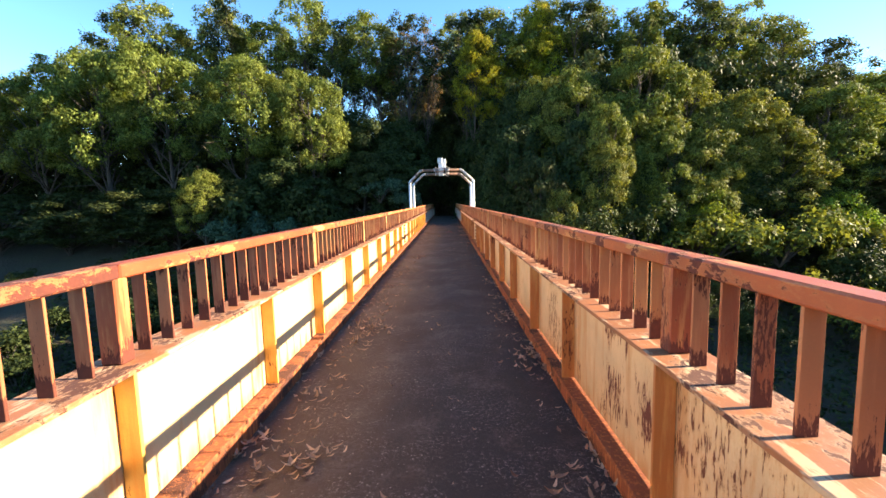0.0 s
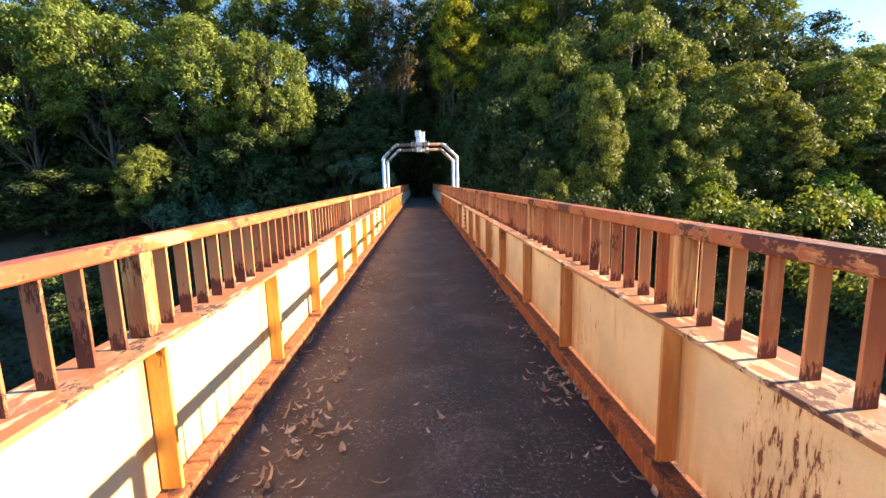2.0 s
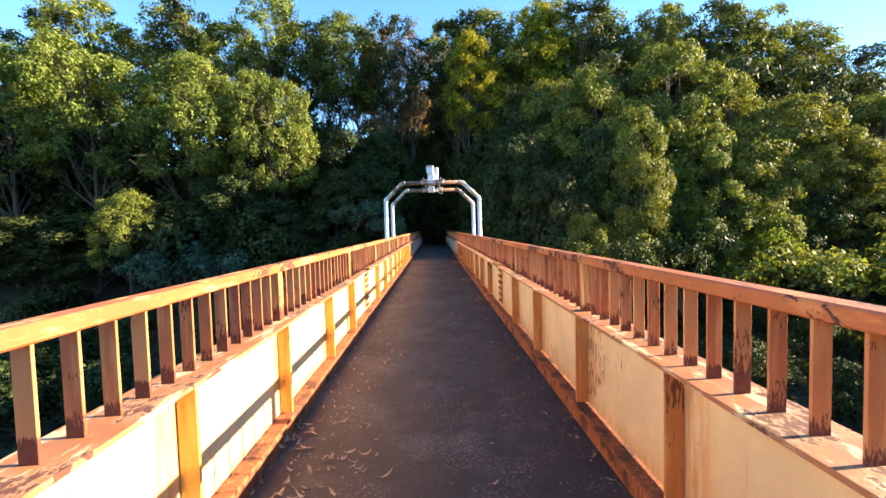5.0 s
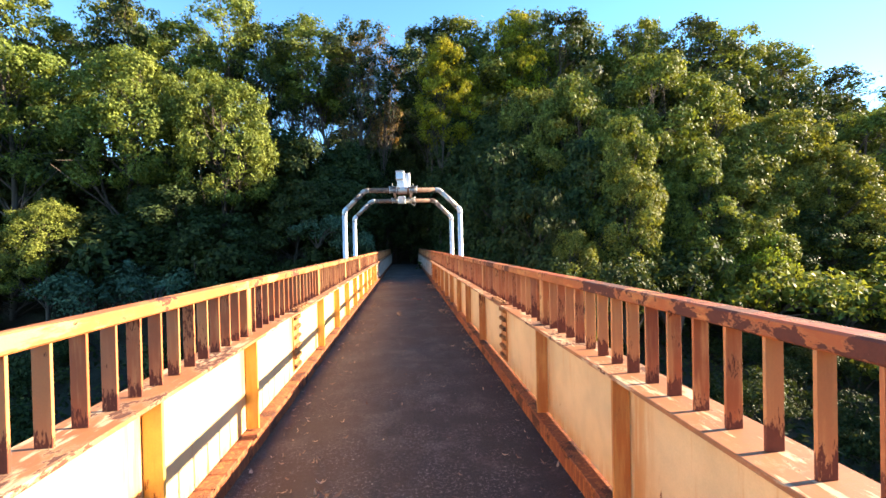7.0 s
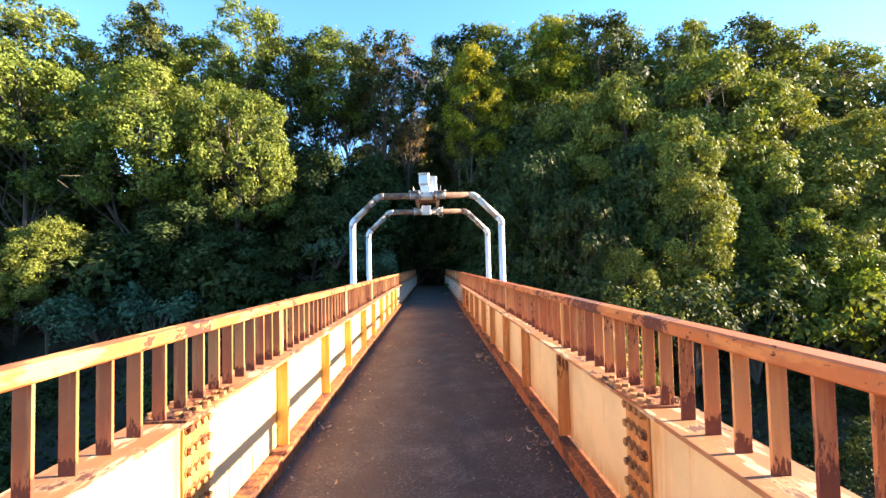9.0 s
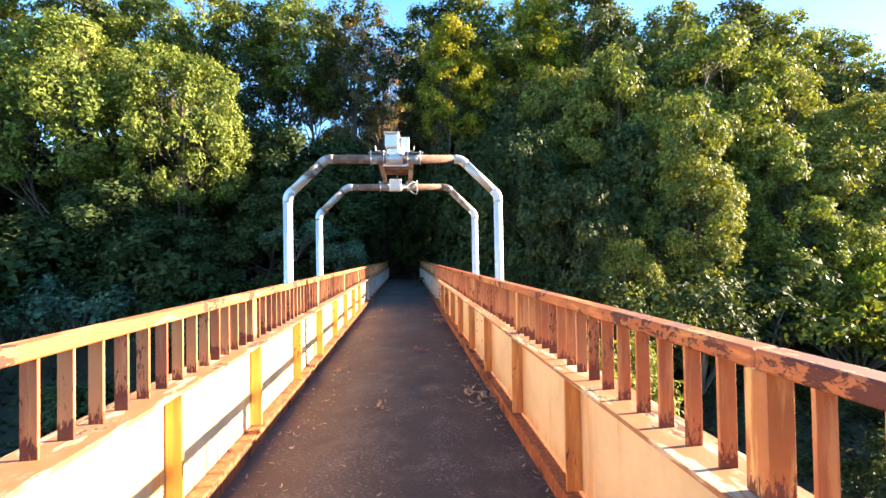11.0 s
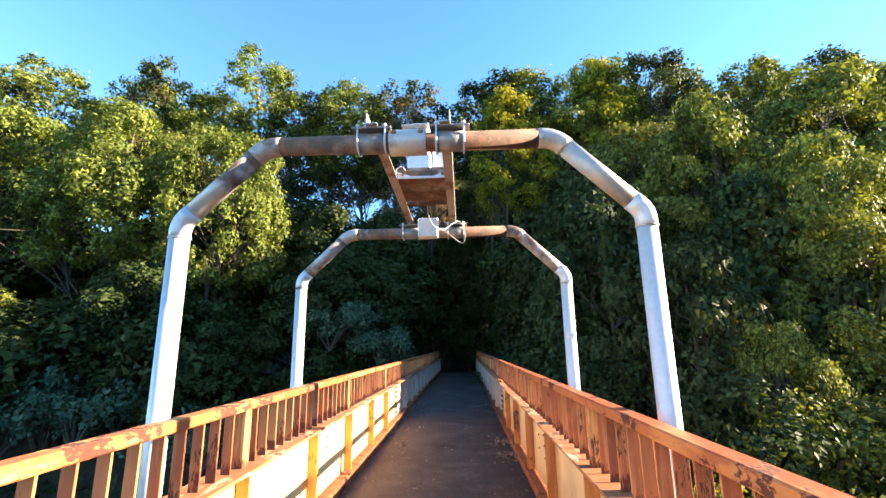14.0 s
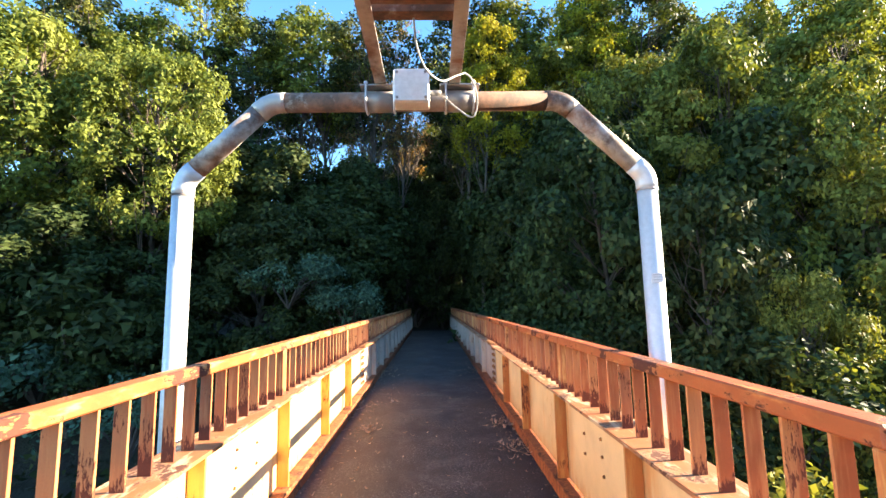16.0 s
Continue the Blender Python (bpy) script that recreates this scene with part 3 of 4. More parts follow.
def ground_z(x, y):
    far = smooth(19.0, 41.0, y)
    near = smooth(1.0, -7.0, y)
    z = -7.5 + 7.3 * max(far, near)
    hill = smooth(39.5, 50.0, y) * 3.0 * smooth(1.8, 6.0, abs(x)) + smooth(47, 58, y) * 6.0 * (1 - smooth(2.5, 9.0, abs(x)))
    # the rise beyond x = 34 is added out of view to shade the ravine
    z += hill + 29.0 * smooth(34.0, 62.0, x) * smooth(27.0, 20.0, y)
    rough = noise.noise(Vector((x * 0.11, y * 0.11, 3.0))) * 1.1 + noise.noise(Vector((x * 0.4, y * 0.4, 9.0))) * 0.3
    calm = 1.0 - (smooth(36, 39, y) if y > 0 else smooth(-3, -6, y)) * (1 - smooth(1.6, 5, abs(x)))
    return z + rough * calm * (1.0 if abs(x) < 200 else 0.3)


def spaced(lo, hi, step, far):
    inner = list(np.arange(lo, hi + 0.01, step))
    out = [step * 2 * 1.6 ** i for i in range(1, 30) if step * 2 * 1.6 ** i < far]
    return [lo - o for o in reversed(out)] + inner + [hi + o for o in out]


gx, gy = spaced(-48, 48, 1.5, 3000), spaced(-24, 72, 1.5, 3000)
gv = [(x, y, ground_z(x, y)) for y in gy for x in gx]
nx = len(gx)
gf = [(j * nx + i, j * nx + i + 1, (j + 1) * nx + i + 1, (j + 1) * nx + i) for j in range(len(gy) - 1) for i in range(nx - 1)]
gme = bpy.data.meshes.new("ground")
gme.from_pydata(gv, [], gf)
gme.materials.append(M_SOIL)
for p in gme.polygons:
    p.use_smooth = True
tagged(new("ground", gme), "dark wooded ravine floor and slopes of earth and undergrowth, plus an added unseen shading rise", "ground", kind="structure")

for y in (Y_START - 0.6, Y_END + 0.62):
    a = part("abutment", boxed((0, y, -1.45), (2.5, 1.2, 2.5), 0.03), M_CONCRETE, None)
    tagged(a, "weathered concrete abutment under the bridge end", "abutment", kind="structure")

# ---- foliage ----
KITE = np.array([[0, 0, 0], [0.30, 0.42, 0.07], [0, 1.0, -0.10], [-0.30, 0.42, 0.07]])
BLADE = np.array([[0.36, 0.0, 0.0], [0, 0.95, -0.08], [-0.36, 0.0, 0.0]])


def leaves_mesh(name, centres, normals, sizes, material, rng, droop=0.5, kite=True):
    """One mesh of many small leaves that lie roughly along the clump's skin, their tips hanging a little."""
    n = len(centres)
    up = normals + rng.normal(0, 0.30, (n, 3)) + np.array([0, 0, 0.25])
    up /= np.linalg.norm(up, axis=1)[:, None]
    ref = rng.normal(0, 1, (n, 3)) + normals * 0.5 + np.array([0, 0, -droop])
    sidev = np.cross(ref, up)
    sidev /= np.linalg.norm(sidev, axis=1)[:, None] + 1e-9
    out = np.cross(up, sidev)
    L = KITE if kite else BLADE
    k = len(L)
    v = (centres[:, None, :] + sizes[:, None, None] * (L[None, :, 0, None] * sidev[:, None, :] + L[None, :, 1, None] * out[:, None, :] + L[None, :, 2, None] * up[:, None, :]))
    v = v.reshape(-1, 3)
    f = np.arange(k * n).reshape(n, k)
    if kite:
        f = np.concatenate([f[:, [0, 1, 2]], f[:, [0, 2, 3]]])
    me = bpy.data.meshes.new(name)
    me.vertices.add(len(v))
    me.vertices.foreach_set("co", v.ravel())
    me.loops.add(f.size)
    me.loops.foreach_set("vertex_index", f.ravel().astype(np.int32))
    me.polygons.add(len(f))
    me.polygons.foreach_set("loop_start", np.arange(0, f.size, 3, dtype=np.int32))
    me.update(calc_edges=True)
    me.materials.append(material)
    return me


def sphere_points(n, rng):
    p = rng.normal(0, 1, (n, 3))
    return p / np.linalg.norm(p, axis=1)[:, None]


def clump_leaves(clumps, per_m2, rng, size):
    """Leaf starts and directions over the skins of many clumps, gathered in sprigs. A clump is its centre, radius and outward way."""
    cs, ns, ss = [], [], []
    for c, r, way in clumps:
        k = max(4, int(9.0 * r * r * per_m2 / 5))
        d = sphere_points(k, rng) + np.array(way) * 0.75
        d /= np.linalg.norm(d, axis=1)[:, None]
        depth = 0.6 + 0.46 * rng.random(k) ** 0.6 + np.where(rng.random(k) < 0.12, 0.35 * rng.random(k), 0.0)
        base = np.array(c) + d * (r * depth)[:, None] * np.array([1.0, 1.0, 0.78])
        for j in range(5):
            cs.append(base + rng.normal(0, size * 0.62, (k, 3)))
            ns.append(d + rng.normal(0, 0.35, (k, 3)))
            ss.append(size * rng.uniform(0.6, 1.25, k))
    return np.concatenate(cs), np.concatenate(ns), np.concatenate(ss)


def bough_clumps(centre, way, r, n, rng, fine):
    """Small leafy clumps heaped over the outer side of one bough."""
    out = []
    for _ in range(n):
        d = sphere_points(1, rng)[0] + way * 0.8 + np.array([0, 0, 0.25])
        d /= np.linalg.norm(d)
        p = centre + d * r * rng.uniform(0.55, 1.0) * np.array([1.0, 1.0, 0.75])
        out.append((tuple(p), fine * rng.uniform(0.5, 1.35), tuple(d)))
    return out


def tree(seed, height, crown_base, spread, boughs, heap, fine, material, per_m2, size, r0, label, gaps=0.0, kite=True, flat=1.0):
    """A tapered trunk whose limbs end in boughs heaped with small clumps; boughs lie over an uneven egg and gaps leaves some out."""
    rng = np.random.default_rng(seed)
    t = tagged(new("tree"), label, "tree", "trees of the wood")
    bm = bmesh.new()
    lean = rng.normal(0, 0.03, 2)

    def axis(f):
        return Vector((lean[0] * height * f + 0.25 * math.sin(f * 5 + seed), lean[1] * height * f + 0.25 * math.sin(f * 4 + seed * 2), height * f))

    fs = np.linspace(0, 0.9, 10)
    tube(bm, [axis(f) - Vector((0, 0, 0.8 if f == 0 else 0)) for f in fs], [r0 * (1 - 0.88 * f) for f in fs], 8, False)
    zc, rz = height * (1 + crown_base) / 2, height * (1 - crown_base) / 2
    clumps = []
    for i in range(boughs):
        u = 1 - 1.75 * (i + 0.5) / boughs
        a = i * 2.39996 + rng.uniform(-0.4, 0.4)
        w = math.sqrt(max(0.0, 1 - u * u))
        if rng.random() < gaps:
            continue
        k = rng.uniform(0.55, 0.95)
        f = min(0.97, (zc + u * rz) / height)
        c = axis(f)
        br = spread * rng.uniform(0.30, 0.50) * flat
        way = np.array((w * math.cos(a), w * math.sin(a), 0.6 * u + 0.2))
        way /= np.linalg.norm(way)
        p = Vector((c.x + w * math.cos(a) * spread * k, c.y + w * math.sin(a) * spread * k, zc + u * (rz - br * 0.7) * rng.uniform(0.88, 1.0)))
        clumps += bough_clumps(np.array(p), way, br, heap, rng, fine)
        f0 = max(crown_base * 0.75, min(0.85, f - rng.uniform(0.12, 0.24)))
        q = axis(f0)
        rad = max(0.03, r0 * (1 - 0.88 * f0) * 0.5)
        mid = q.lerp(p, 0.5) + Vector((rng.normal(0, 0.2), rng.normal(0, 0.2), -0.2))
        tube(bm, [q, mid, p], [rad, rad * 0.6, rad * 0.25], 5, False)
        for j in range(3):
            e = p + Vector(rng.normal(0, 0.55, 3)) * br + Vector(way) * br * 0.6
            tube(bm, [mid, mid.lerp(e, 0.6), e], [rad * 0.5, rad * 0.3, rad * 0.12], 4, False)
    part("trunk", bm, M_BARK, t, "dark bark trunk and limbs", smooth=True)
    c, nrm, s = clump_leaves(clumps, per_m2, rng, size)
    piece("crown", leaves_mesh("crown", c, nrm, s, material, rng, 0.35, kite), t)
    t["tall"], t["wide"] = height, spread
    return t


def bush(seed, w, h, material, per_m2, size, label, name="bush", kite=False, fine=0.34):
    rng = np.random.default_rng(seed)
    b = tagged(new(name), label, "bush", "bushes on the slopes")
    clumps = []
    bm = bmesh.new()
    for i in range(11):
        a, d = rng.uniform(0, 6.28), w * math.sqrt(rng.random()) * 0.75
        z = h * rng.uniform(0.2, 0.8) * (1 - 0.45 * d / w)
        way = np.array((math.cos(a) * d / w, math.sin(a) * d / w, 0.7))
        clumps += bough_clumps(np.array((math.cos(a) * d, math.sin(a) * d, z)), way, 0.36 * w, 6, rng, fine)
        tube(bm, [(0, 0, -0.5), (math.cos(a) * d * 0.5, math.sin(a) * d * 0.5, z * 0.6), (math.cos(a) * d, math.sin(a) * d, z)], [0.05, 0.035, 0.012], 4, False)
    part("stem", bm, M_BARK, b)
    c, nrm, s = clump_leaves(clumps, per_m2, rng, size)
    piece("foliage", leaves_mesh("foliage", c, nrm, s, material, rng, 0.4, kite), b)
    b["tall"], b["wide"] = h, w
    return b


T_FULL = "full-crowned broadleaf tree on the hillside, sunlit on one flank"
T_TALL = "tall thin-crowned ridge tree with bare trunk against the sky"
T_DARK = "dense green broadleaf tree on the slope, leaves darkened as if in shade"
KINDS = {
    "full_a": tree(11, 14.0, 0.34, 2.9, 30, 7, 0.56, M_LEAF, 56, 0.185, 0.20, T_FULL, 0.05, False),
    "full_b": tree(12, 13.0, 0.12, 2.6, 34, 6, 0.56, M_LEAF, 54, 0.185, 0.19, T_FULL, 0.05, False),
    "full_d": tree(16, 13.0, 0.30, 2.7, 30, 6, 0.56, M_LEAF, 54, 0.185, 0.20, T_FULL, 0.05, False),
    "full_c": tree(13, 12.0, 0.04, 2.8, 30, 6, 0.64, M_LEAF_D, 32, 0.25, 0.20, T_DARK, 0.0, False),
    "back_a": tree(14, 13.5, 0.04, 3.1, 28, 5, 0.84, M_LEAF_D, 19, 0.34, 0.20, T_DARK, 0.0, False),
    "back_b": tree(15, 14.0, 0.08, 3.0, 28, 5, 0.82, M_LEAF, 20, 0.33, 0.20, T_FULL, 0.0, False),
    "tall_a": tree(21, 20.0, 0.54, 2.2, 30, 5, 0.50, M_LEAF, 34, 0.215, 0.15, T_TALL, 0.14, False),
    "tall_b": tree(22, 20.0, 0.50, 2.1, 30, 5, 0.48, M_LEAF_D, 34, 0.215, 0.14, T_TALL, 0.18, False),
    "tall_c": tree(25, 20.0, 0.34, 2.2, 38, 5, 0.50, M_LEAF, 34, 0.215, 0.15, T_TALL, 0.10, False),
    "tall_y": tree(23, 19.0, 0.45, 2.0, 28, 5, 0.50, M_LEAF_Y, 40, 0.20, 0.14, "tall ridge tree with yellowing autumn leaves", 0.12, False),
    "tall_br": tree(24, 19.0, 0.45, 1.9, 34, 5, 0.36, M_LEAF_BR, 26, 0.15, 0.12, "thin ridge tree with sparse browning leaves", 0.25, False),
    "bush_c": bush(34, 1.5, 1.8, M_LEAF, 80, 0.11, "sunlit green bush close beside the bridge", kite=True, fine=0.26),
    "bush_d": bush(35, 2.0, 2.4, M_LEAF_D, 60, 0.13, "dense green bush beside the bridge, leaves darkened as if in shade", kite=True),
    "bush_a": bush(31, 2.2, 2.6, M_LEAF_D, 32, 0.20, "dense green bush on the ravine slope, leaves darkened as if in shade", fine=0.45),
    "bush_b": bush(32, 2.4, 2.2, M_LEAF, 34, 0.19, "leafy green bush on the ravine slope", fine=0.42),
    "bush_y": bush(36, 1.8, 3.0, M_LEAF_L, 60, 0.14, "bright lime-green sunlit bush on the slope", kite=True, fine=0.36),
    "vine": bush(33, 2.1, 2.0, M_LEAF_B, 46, 0.17, "mound of blue-green vine leaves over the slope", kite=True, fine=0.36),
}
USED = set()


def plant(kind, x, y, scale=1.0, turn=0.0, z=None, stretch=1.0):
    base = ground_z(x, y) if z is None else z
    m = pose(x, y, base - 0.1, 0, 0, turn)
    if kind not in USED:
        USED.add(kind)
        ob = KINDS[kind]
        ob.matrix_basis = m
    else:
        ob = copy_thing(KINDS[kind], m)
    ob.scale = (scale, scale, scale * stretch)
    return ob


def grow(kind, x, y, top, wide, turn=0.0):
    """Plant a tree so that its crown tops out at that height and is about so wide from its trunk."""
    base = ground_z(x, y)
    s = wide / KINDS[kind]["wide"]
    plant(kind, x, y, s, turn, None, (top - base + 0.1) / KINDS[kind]["tall"] / s)


prng = random.Random(5)
# front of the wood: kind, x, y, height of its top, half its width
FRONT = [("full_a", -15.6, 35.0, 13.4, 3.0), ("full_a", -10.2, 34.6, 11.8, 2.3), ("full_a", -21.3, 34.6, 13.9, 2.9), ("full_d", -17.1, 31.4, 4.0, 1.5), ("full_d", -26.3, 34.5, 13.6, 2.9), ("full_a", -31.5, 35.0, 12.6, 3.0), ("full_a", -37.0, 36.0, 11.0, 3.0), ("full_c", -42.5, 36.0, 9.5, 3.0),
         ("full_b", 8.3, 33.2, 10.3, 2.2), ("full_b", 10.2, 32.2, 10.4, 2.0), ("full_b", 11.0, 29.6, 7.3, 1.6), ("full_b", 10.4, 28.6, 4.5, 1.5), ("full_b", 14.0, 33.2, 11.9, 2.5), ("full_b", 16.9, 32.2, 10.0, 2.3), ("full_b", 14.6, 29.4, 5.8, 1.6), ("full_b", 17.3, 29.8, 5.9, 1.8),
         ("full_b", 19.7, 31.8, 8.0, 2.2), ("full_b", 24.2, 31.2, 6.4, 2.1), ("full_b", 22.0, 33.0, 8.6, 2.3), ("full_b", 28.5, 34.0, 9.0, 2.6), ("full_b", 33.0, 36.0, 10.4, 2.8), ("full_c", 38.0, 37.5, 9.8, 3.0), ("full_c", 43.5, 39.0, 9.5, 3.0), ("full_b", 12.6, 31.0, 8.6, 1.8)]
for i, (k, x, y, top, w) in enumerate(FRONT):
    grow(k, x, y, top, w, 47 * i)
# dark-leaved fill trees: their colour stands for shade between and under the front crowns
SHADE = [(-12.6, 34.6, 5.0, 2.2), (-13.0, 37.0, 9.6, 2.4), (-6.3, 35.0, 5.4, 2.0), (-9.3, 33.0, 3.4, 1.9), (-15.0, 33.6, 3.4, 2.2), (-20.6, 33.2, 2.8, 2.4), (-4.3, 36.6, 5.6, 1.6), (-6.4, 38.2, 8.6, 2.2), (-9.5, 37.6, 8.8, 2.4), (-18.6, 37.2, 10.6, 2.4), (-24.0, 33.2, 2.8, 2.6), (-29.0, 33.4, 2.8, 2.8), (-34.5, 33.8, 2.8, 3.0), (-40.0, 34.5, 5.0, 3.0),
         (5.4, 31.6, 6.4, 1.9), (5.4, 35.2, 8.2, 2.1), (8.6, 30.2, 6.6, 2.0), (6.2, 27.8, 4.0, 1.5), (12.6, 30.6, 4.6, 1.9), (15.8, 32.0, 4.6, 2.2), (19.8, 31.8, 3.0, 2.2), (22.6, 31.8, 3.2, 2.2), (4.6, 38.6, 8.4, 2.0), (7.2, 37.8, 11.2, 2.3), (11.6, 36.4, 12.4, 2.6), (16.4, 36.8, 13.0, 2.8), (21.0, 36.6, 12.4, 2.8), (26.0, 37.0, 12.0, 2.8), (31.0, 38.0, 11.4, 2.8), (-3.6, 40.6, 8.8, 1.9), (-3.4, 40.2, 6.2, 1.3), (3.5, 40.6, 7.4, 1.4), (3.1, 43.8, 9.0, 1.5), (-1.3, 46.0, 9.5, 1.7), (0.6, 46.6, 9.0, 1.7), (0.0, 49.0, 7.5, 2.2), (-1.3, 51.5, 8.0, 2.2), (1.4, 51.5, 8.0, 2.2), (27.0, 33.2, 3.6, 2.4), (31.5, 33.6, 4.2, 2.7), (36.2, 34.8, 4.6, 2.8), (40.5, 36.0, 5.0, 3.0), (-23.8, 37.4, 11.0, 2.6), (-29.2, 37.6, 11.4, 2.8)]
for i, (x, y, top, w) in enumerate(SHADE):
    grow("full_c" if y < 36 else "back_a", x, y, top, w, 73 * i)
# trees that close over the path beyond the bridge, leaf colour darkened for shade
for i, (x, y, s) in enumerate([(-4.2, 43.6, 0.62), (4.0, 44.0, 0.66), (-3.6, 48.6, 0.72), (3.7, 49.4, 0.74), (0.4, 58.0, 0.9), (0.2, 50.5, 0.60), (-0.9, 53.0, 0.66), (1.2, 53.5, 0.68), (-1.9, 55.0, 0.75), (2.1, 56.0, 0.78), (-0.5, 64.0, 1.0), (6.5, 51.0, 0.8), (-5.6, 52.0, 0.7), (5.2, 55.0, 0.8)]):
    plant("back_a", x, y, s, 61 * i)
# the ridge: x and the height of the top, from one end of the skyline to the other
RIDGE = [(-44.0, 11.5), (-40.0, 13.0), (-36.2, 15.4), (-32.2, 18.0), (-28.8, 20.0), (-25.6, 20.6), (-21.9, 20.8), (-18.5, 20.6), (-15.4, 18.9), (-12.5, 21.4), (-9.8, 19.2), (-7.6, 19.9), (-5.4, 18.8), (-3.7, 19.2), (0.9, 20.0), (2.9, 18.6), (4.7, 18.8),
         (7.9, 19.6), (10.2, 19.4), (12.2, 19.4), (14.7, 19.5), (17.4, 18.7), (20.0, 19.3), (22.9, 19.5), (25.2, 18.6), (28.0, 19.6), (31.2, 17.6), (34.0, 15.4), (37.4, 13.6), (41.0, 13.0), (45.0, 12.6)]
for i, (x, top) in enumerate(RIDGE):
    kind = ("tall_a", "tall_b", "tall_a")[i % 3] if x < 1 else ("tall_c", "tall_a", "tall_c", "tall_b")[i % 4]
    grow(kind, x, (52.5 if abs(x) < 1.5 else 43.0) + 0.8 * math.sin(2.3 * i), top * (1.16 if abs(x) < 1.5 else 1.0) - 0.1, 2.4 + 0.3 * math.sin(1.7 * i), 97 * i)
    if i % 2 == 0 or x > 1:
        grow("tall_b" if i % 3 else "tall_a", x + 1.3, 46.4 + 0.7 * math.sin(3.1 * i), top - 0.8, 2.2, 31 * i)
for x, y, top, w in ((2.7, 39.8, 16.4, 1.5), (4.6, 40.2, 14.6, 1.3), (5.6, 42.0, 14.0, 1.2), (8.4, 41.4, 19.2, 1.6), (10.0, 41.2, 17.0, 1.3)):
    grow("tall_y", x, y, top, w, 130 * x)
for x, y, top in ((-1.9, 43.6, 18.6), (-3.2, 42.0, 17.8), (-1.0, 50.4, 20.6)):
    grow("tall_br", x, y, top, 1.5, 200 * x)
# middle wood under the ridge crowns, mostly with shade put into the leaf colour
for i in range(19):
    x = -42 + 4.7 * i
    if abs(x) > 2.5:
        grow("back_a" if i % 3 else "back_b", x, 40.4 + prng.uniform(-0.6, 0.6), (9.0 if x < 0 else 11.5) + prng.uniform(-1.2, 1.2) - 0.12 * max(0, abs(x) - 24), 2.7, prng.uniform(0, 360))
# undergrowth on the slopes; bush_a and bush_d have shade in their leaf colour
for i in range(84):
    x = prng.uniform(2.8, 40) * (-1 if i % 2 else 1)
    y = prng.uniform(12, 38)
    if x > 0 and y < 22:
        y += 9
    plant(prng.choice(["bush_b", "bush_b", "bush_a"] if x > 22 else ["bush_d"] if 0 < x and y < 31 else ["bush_a"]), x, y, prng.uniform(0.9, 1.7) * (0.55 if y < 31 and x < 22 else 1.0), prng.uniform(0, 360))
for i, (x, y, z, s) in enumerate([(-12.3, 31.2, -1.0, 1.15), (-14.6, 31.0, -1.2, 1.0), (-3.1, 35.2, 0.9, 0.8), (-4.9, 34.0, 1.9, 0.8), (-7.8, 30.6, -1.8, 0.9)]):
    plant("vine", x, y, s, 80 * i, z=z)
plant("bush_y", 17.7, 28.7, 1.0, 20, z=-0.9)
plant("bush_y", 26.5, 30.2, 1.15, 140, z=-1.6)
grow("full_b", 6.9, 26.9, 1.9, 0.9, 200)
for i, (x, y, s, z) in enumerate([(6.2, 26.4, 1.1, -1.6), (4.8, 29.4, 1.1, -1.2), (9.4, 26.6, 1.4, -2.2), (12.2, 27.4, 1.4, -2.4), (3.9, 33.0, 1.1, -0.9), (3.4, 36.5, 1.0, -0.6), (4.6, 25.0, 0.9, -2.4), (17.5, 29.0, 1.5, -2.6), (22.5, 29.4, 1.6, -2.6),
                                  (-10.8, 32.4, 1.5, -1.4), (-14.8, 32.8, 1.6, -1.6), (-12.6, 33.4, 1.7, -0.6), (-2.8, 45.0, 1.0, 0.0), (2.9, 45.2, 1.0, 0.0), (-1.2, 48.0, 1.4, 0.1), (1.2, 48.4, 1.4, 0.1), (0.0, 50.4, 1.7, 0.3), (4.6, 40.6, 1.0, 0.0), (-4.4, 41.0, 1.0, 0.0), (-4.0, 45.2, 1.0, 0.0), (4.0, 46.2, 1.0, 0.0), (0.2, 57.0, 1.6, 0.5), (-0.8, 51.0, 1.35, 0.2), (1.2, 52.0, 1.4, 0.2)]):
    plant("bush_d" if x < 11 and 20 < y < 30 else ("bush_b" if i in (7, 8) else "bush_a"), x, y, s, 50 * i, z=z)

vr = np.random.default_rng(77)
ivy_x = vr.uniform(2.2, 26, 38000) ** 1.0 * vr.choice([-1, 1], 38000)
ivy_y = vr.uniform(2, 32, 38000)
ivy_p = np.array([(x, y, ground_z(x, y) + abs(h)) for x, y, h in zip(ivy_x, ivy_y, vr.normal(0, 0.22, 38000))])
ivy = new("ground_ivy", leaves_mesh("ground_ivy", ivy_p, np.tile([0.0, 0.0, 0.6], (38000, 1)) + vr.normal(0, 0.4, (38000, 3)), vr.uniform(0.14, 0.34, 38000), M_LEAF_D, vr, 0.2, False))
tagged(ivy, "ivy and low weeds covering the ravine floor, darkened as if in shade", "undergrowth", kind="stuff")
for x, y, z, s in ((3.1, 20.6, -1.5, 0.9), (3.6, 22.4, -1.5, 1.0), (7.1, 26.2, -0.8, 1.0), (-3.6, 19.5, -2.8, 1.1), (-2.2, 5.2, -0.75, 0.5)):
    plant("bush_c", x, y, s, 40 * x, z=z)

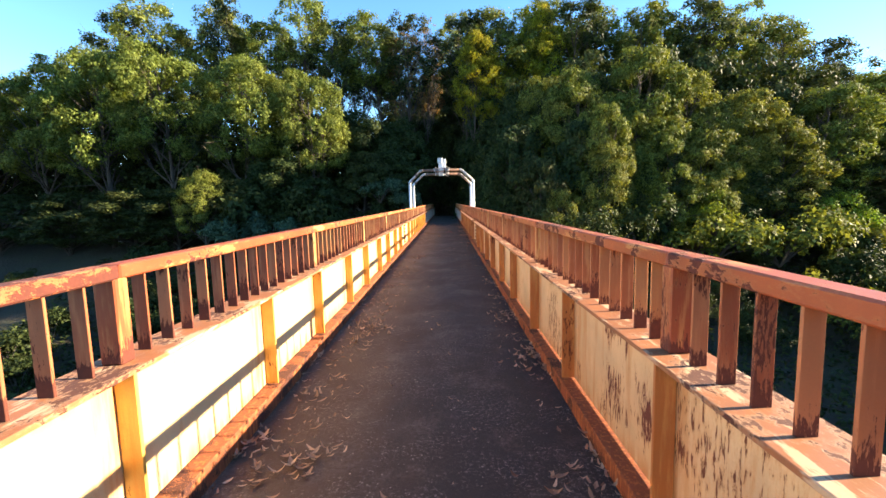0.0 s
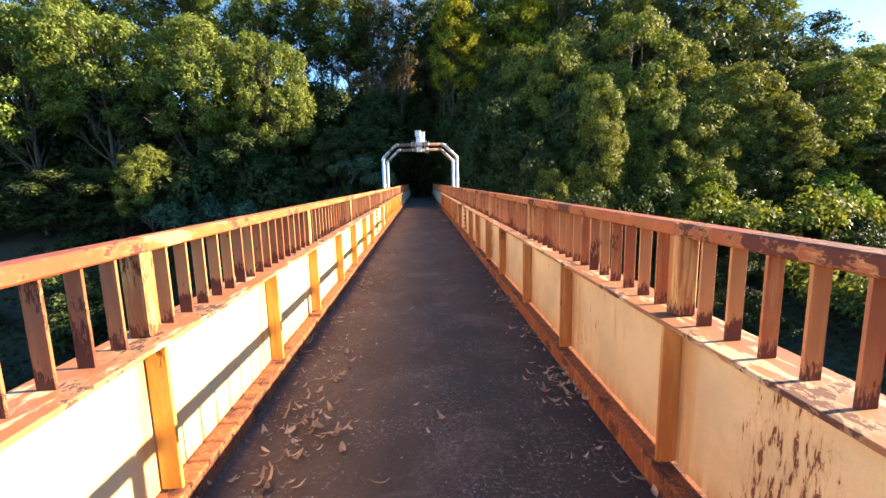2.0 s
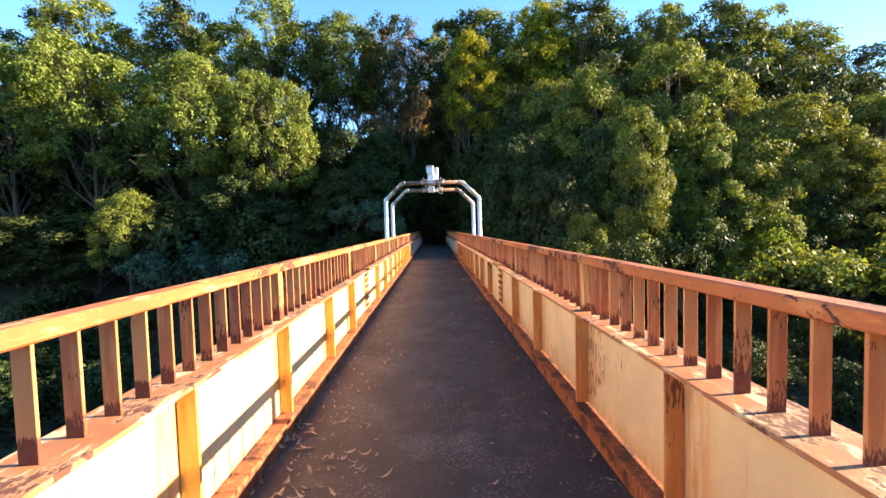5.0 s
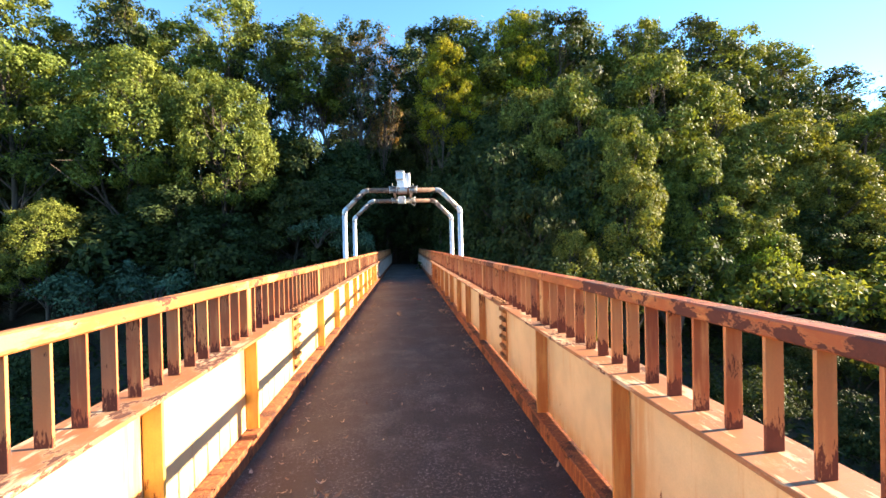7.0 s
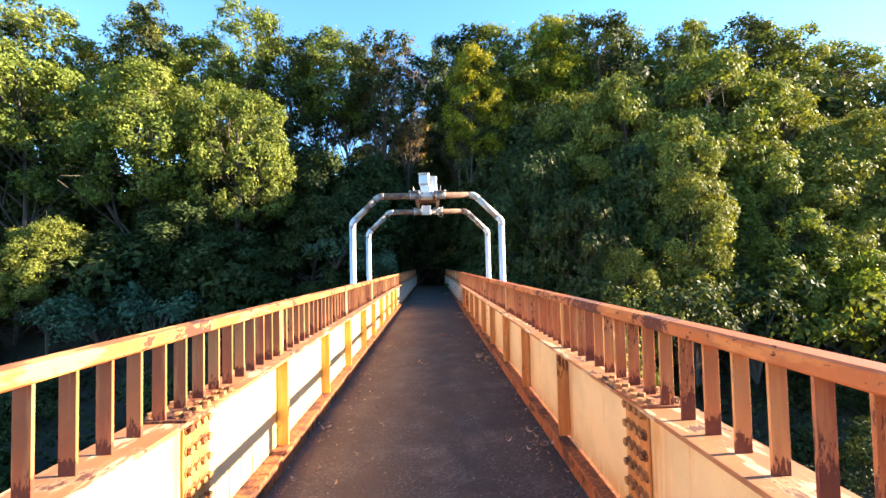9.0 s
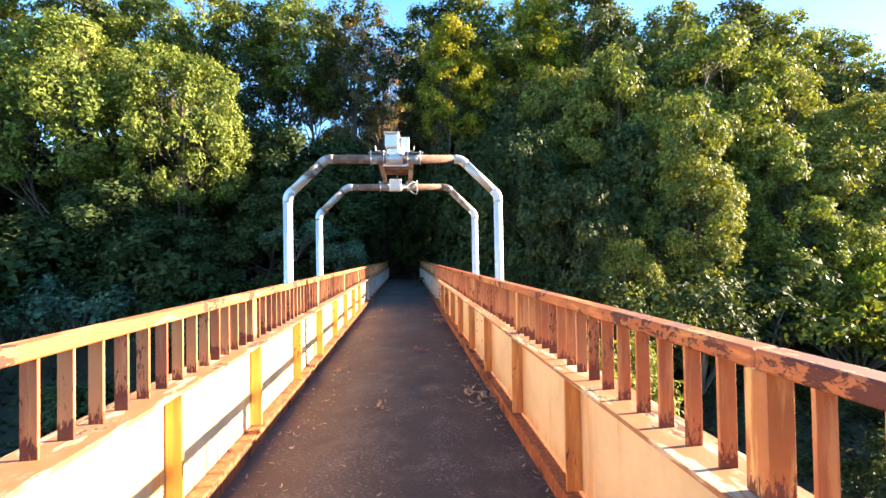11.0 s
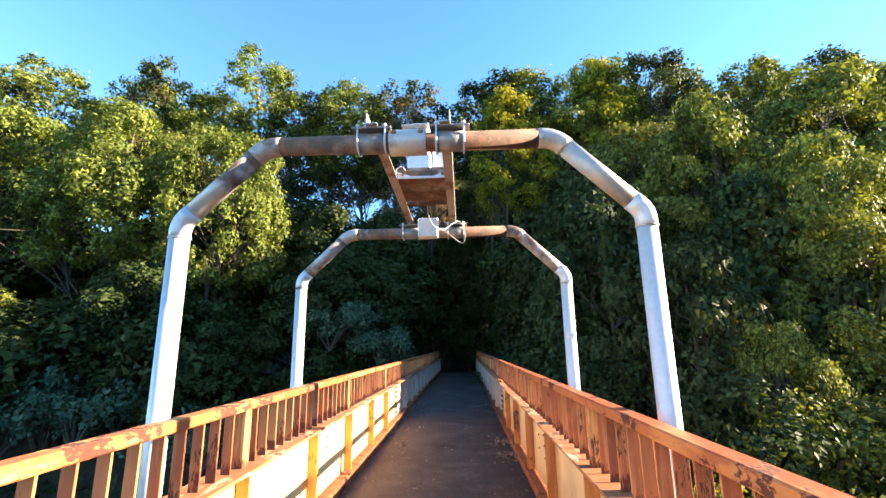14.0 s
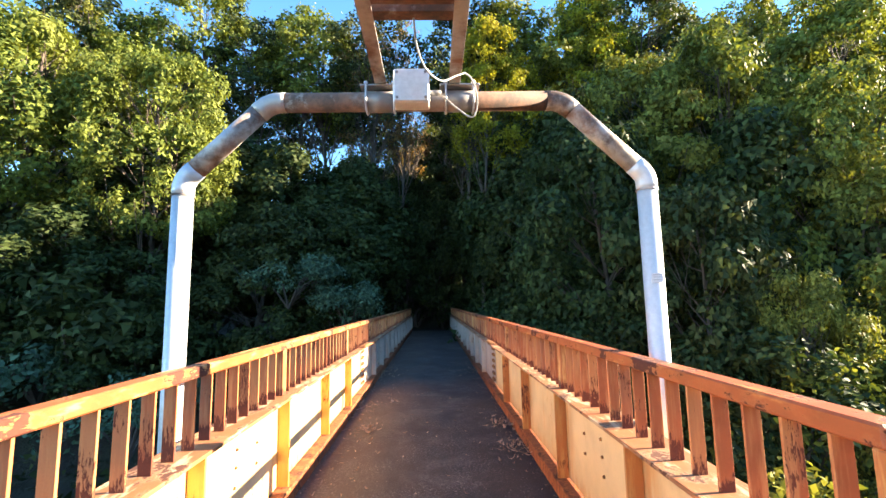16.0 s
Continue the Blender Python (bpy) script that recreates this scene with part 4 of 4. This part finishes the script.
# ---- fallen leaves on the deck ----
def dry_leaf(bm, c, length, turn, rng, curl):
    """One crumpled leaf: a bent, cupped strip that narrows to both ends, with a stalk."""
    rows = []
    n = 5
    wide = rng.uniform(0.09, 0.21)
    tip = Matrix.Rotation(turn, 3, "Z") @ Matrix.Rotation(rng.uniform(-0.25, 0.25), 3, "X")
    for i in range(n):
        t = i / (n - 1)
        w = length * wide * math.sin(math.pi * (0.06 + 0.86 * t)) * rng.uniform(0.7, 1.25)
        z = curl * length * (4 * (t - 0.5) ** 2) + rng.uniform(0, 0.05) * length
        row = []
        for s in (-1, 0, 1):
            p = tip @ Vector(((t - 0.5) * length, s * w, z + abs(s) * w * rng.uniform(0.05, 0.55)))
            p.z = max(0.002, p.z + 0.006)
            row.append(bm.verts.new(p + Vector(c)))
        rows.append(row)
    for a, b in zip(rows, rows[1:]):
        for k in (0, 1):
            bm.faces.new((a[k], a[k + 1], b[k + 1], b[k]))
    e = tip @ Vector((length * 0.75, length * 0.05, 0))
    e.z = 0.004
    v = [bm.verts.new(rows[-1][1].co + Vector((0, 0, 0.002))), bm.verts.new(Vector(c) + e), bm.verts.new(rows[-1][1].co + Vector((0, length * 0.02, 0)))]
    bm.faces.new(v)


def litter(name, label, spots, material, rng, kind="stuff"):
    bm = bmesh.new()
    for x, y, z, L in spots:
        dry_leaf(bm, (x, y, z), L, rng.uniform(0, 6.28), rng, rng.uniform(0.05, 0.5))
    ob = part(name, bm, material, None)
    return tagged(ob, label, "fallen leaves", kind=kind)


lr = random.Random(9)
PILES = [(-0.60, 2.36, 0.22, 26), (-0.86, 2.50, 0.20, 22), (-0.78, 3.32, 0.22, 18), (-0.80, 5.12, 0.18, 16), (-0.72, 4.48, 0.16, 16), (0.95, 5.30, 0.20, 34), (0.96, 3.88, 0.22, 40), (0.96, 2.20, 0.26, 26), (-0.62, 4.95, 0.18, 20), (-0.60, 5.58, 0.12, 8), (-0.96, 3.95, 0.26, 18),
         (-0.78, 8.50, 0.18, 20), (-0.85, 9.50, 0.20, 12), (-0.50, 9.00, 0.12, 6), (0.99, 7.40, 0.20, 18), (0.95, 6.30, 0.16, 16), (-0.94, 6.10, 0.30, 16), (-0.93, 7.20, 0.30, 12)]
FAR_PILES = [(-0.52, 10.91, 0.14, 9), (-0.93, 9.16, 0.10, 7), (-0.61, 8.90, 0.10, 6), (-0.44, 11.22, 0.10, 5), (0.92, 17.90, 0.22, 44), (-0.10, 17.73, 0.07, 8), (-0.70, 19.22, 0.08, 7), (0.33, 20.26, 0.10, 5), (1.00, 14.70, 0.2, 12), (0.86, 23.28, 0.18, 30), (0.93, 24.25, 0.20, 34),
             (-0.69, 24.10, 0.12, 10), (-0.95, 25.2, 0.35, 24), (0.98, 20.6, 0.12, 10), (0.95, 28.5, 0.3, 20), (-0.98, 28.2, 0.35, 26), (-0.83, 15.15, 0.08, 5)]
for x, y, r, n in PILES + FAR_PILES:
    if n:
        spots = []
        for _ in range(int(1.5 * n)):
            px = x + lr.gauss(0, 0.55) * r
            spots.append((max(-1.01, min(1.01, px)), y + lr.gauss(0, 0.9) * r, lr.uniform(0, 0.03), lr.uniform(0.03, 0.095)))
        litter("leaf_pile", "small drift of dry brown leaves on the deck", spots, M_DRY, lr)
spots = []
for _ in range(1500):
    e = lr.random()
    x = -1.02 + abs(lr.gauss(0, 0.30)) if e < 0.58 else (1.02 - abs(lr.gauss(0, 0.10)) if e < 0.85 else lr.uniform(-0.9, 0.9))
    spots.append((x, lr.uniform(0.5, 30), 0.001, lr.uniform(0.012, 0.06)))
litter("scattered_leaves", "scattered dry leaves and crumbs along the deck edges", spots, M_DRY, lr)
for x, y, L in [(0.10, 4.98, 0.10), (-0.22, 4.42, 0.10), (-0.41, 7.04, 0.09), (-0.65, 6.05, 0.11), (0.85, 6.50, 0.09), (0.32, 8.65, 0.06), (-0.30, 8.76, 0.12), (-0.10, 18.20, 0.09), (0.62, 19.83, 0.08), (-0.69, 23.96, 0.12), (0.61, 27.75, 0.10), (-0.74, 19.71, 0.10), (-0.12, 2.05, 0.06), (0.22, 3.1, 0.05)]:
    bm = bmesh.new()
    dry_leaf(bm, (0, 0, 0), L, lr.uniform(0, 6), lr, 0.25)
    tagged(part("dry_leaf", bm, M_DRY, None, loc=(x, y, 0.002)), "single curled dry brown leaf on the deck", "leaf", "single dry leaves")
litter("red_leaves", "few red autumn leaves lying on the deck", [(0.33 + lr.gauss(0, 0.08), 20.26 + lr.gauss(0, 0.07), 0.003, 0.09) for _ in range(6)], M_RED, lr)
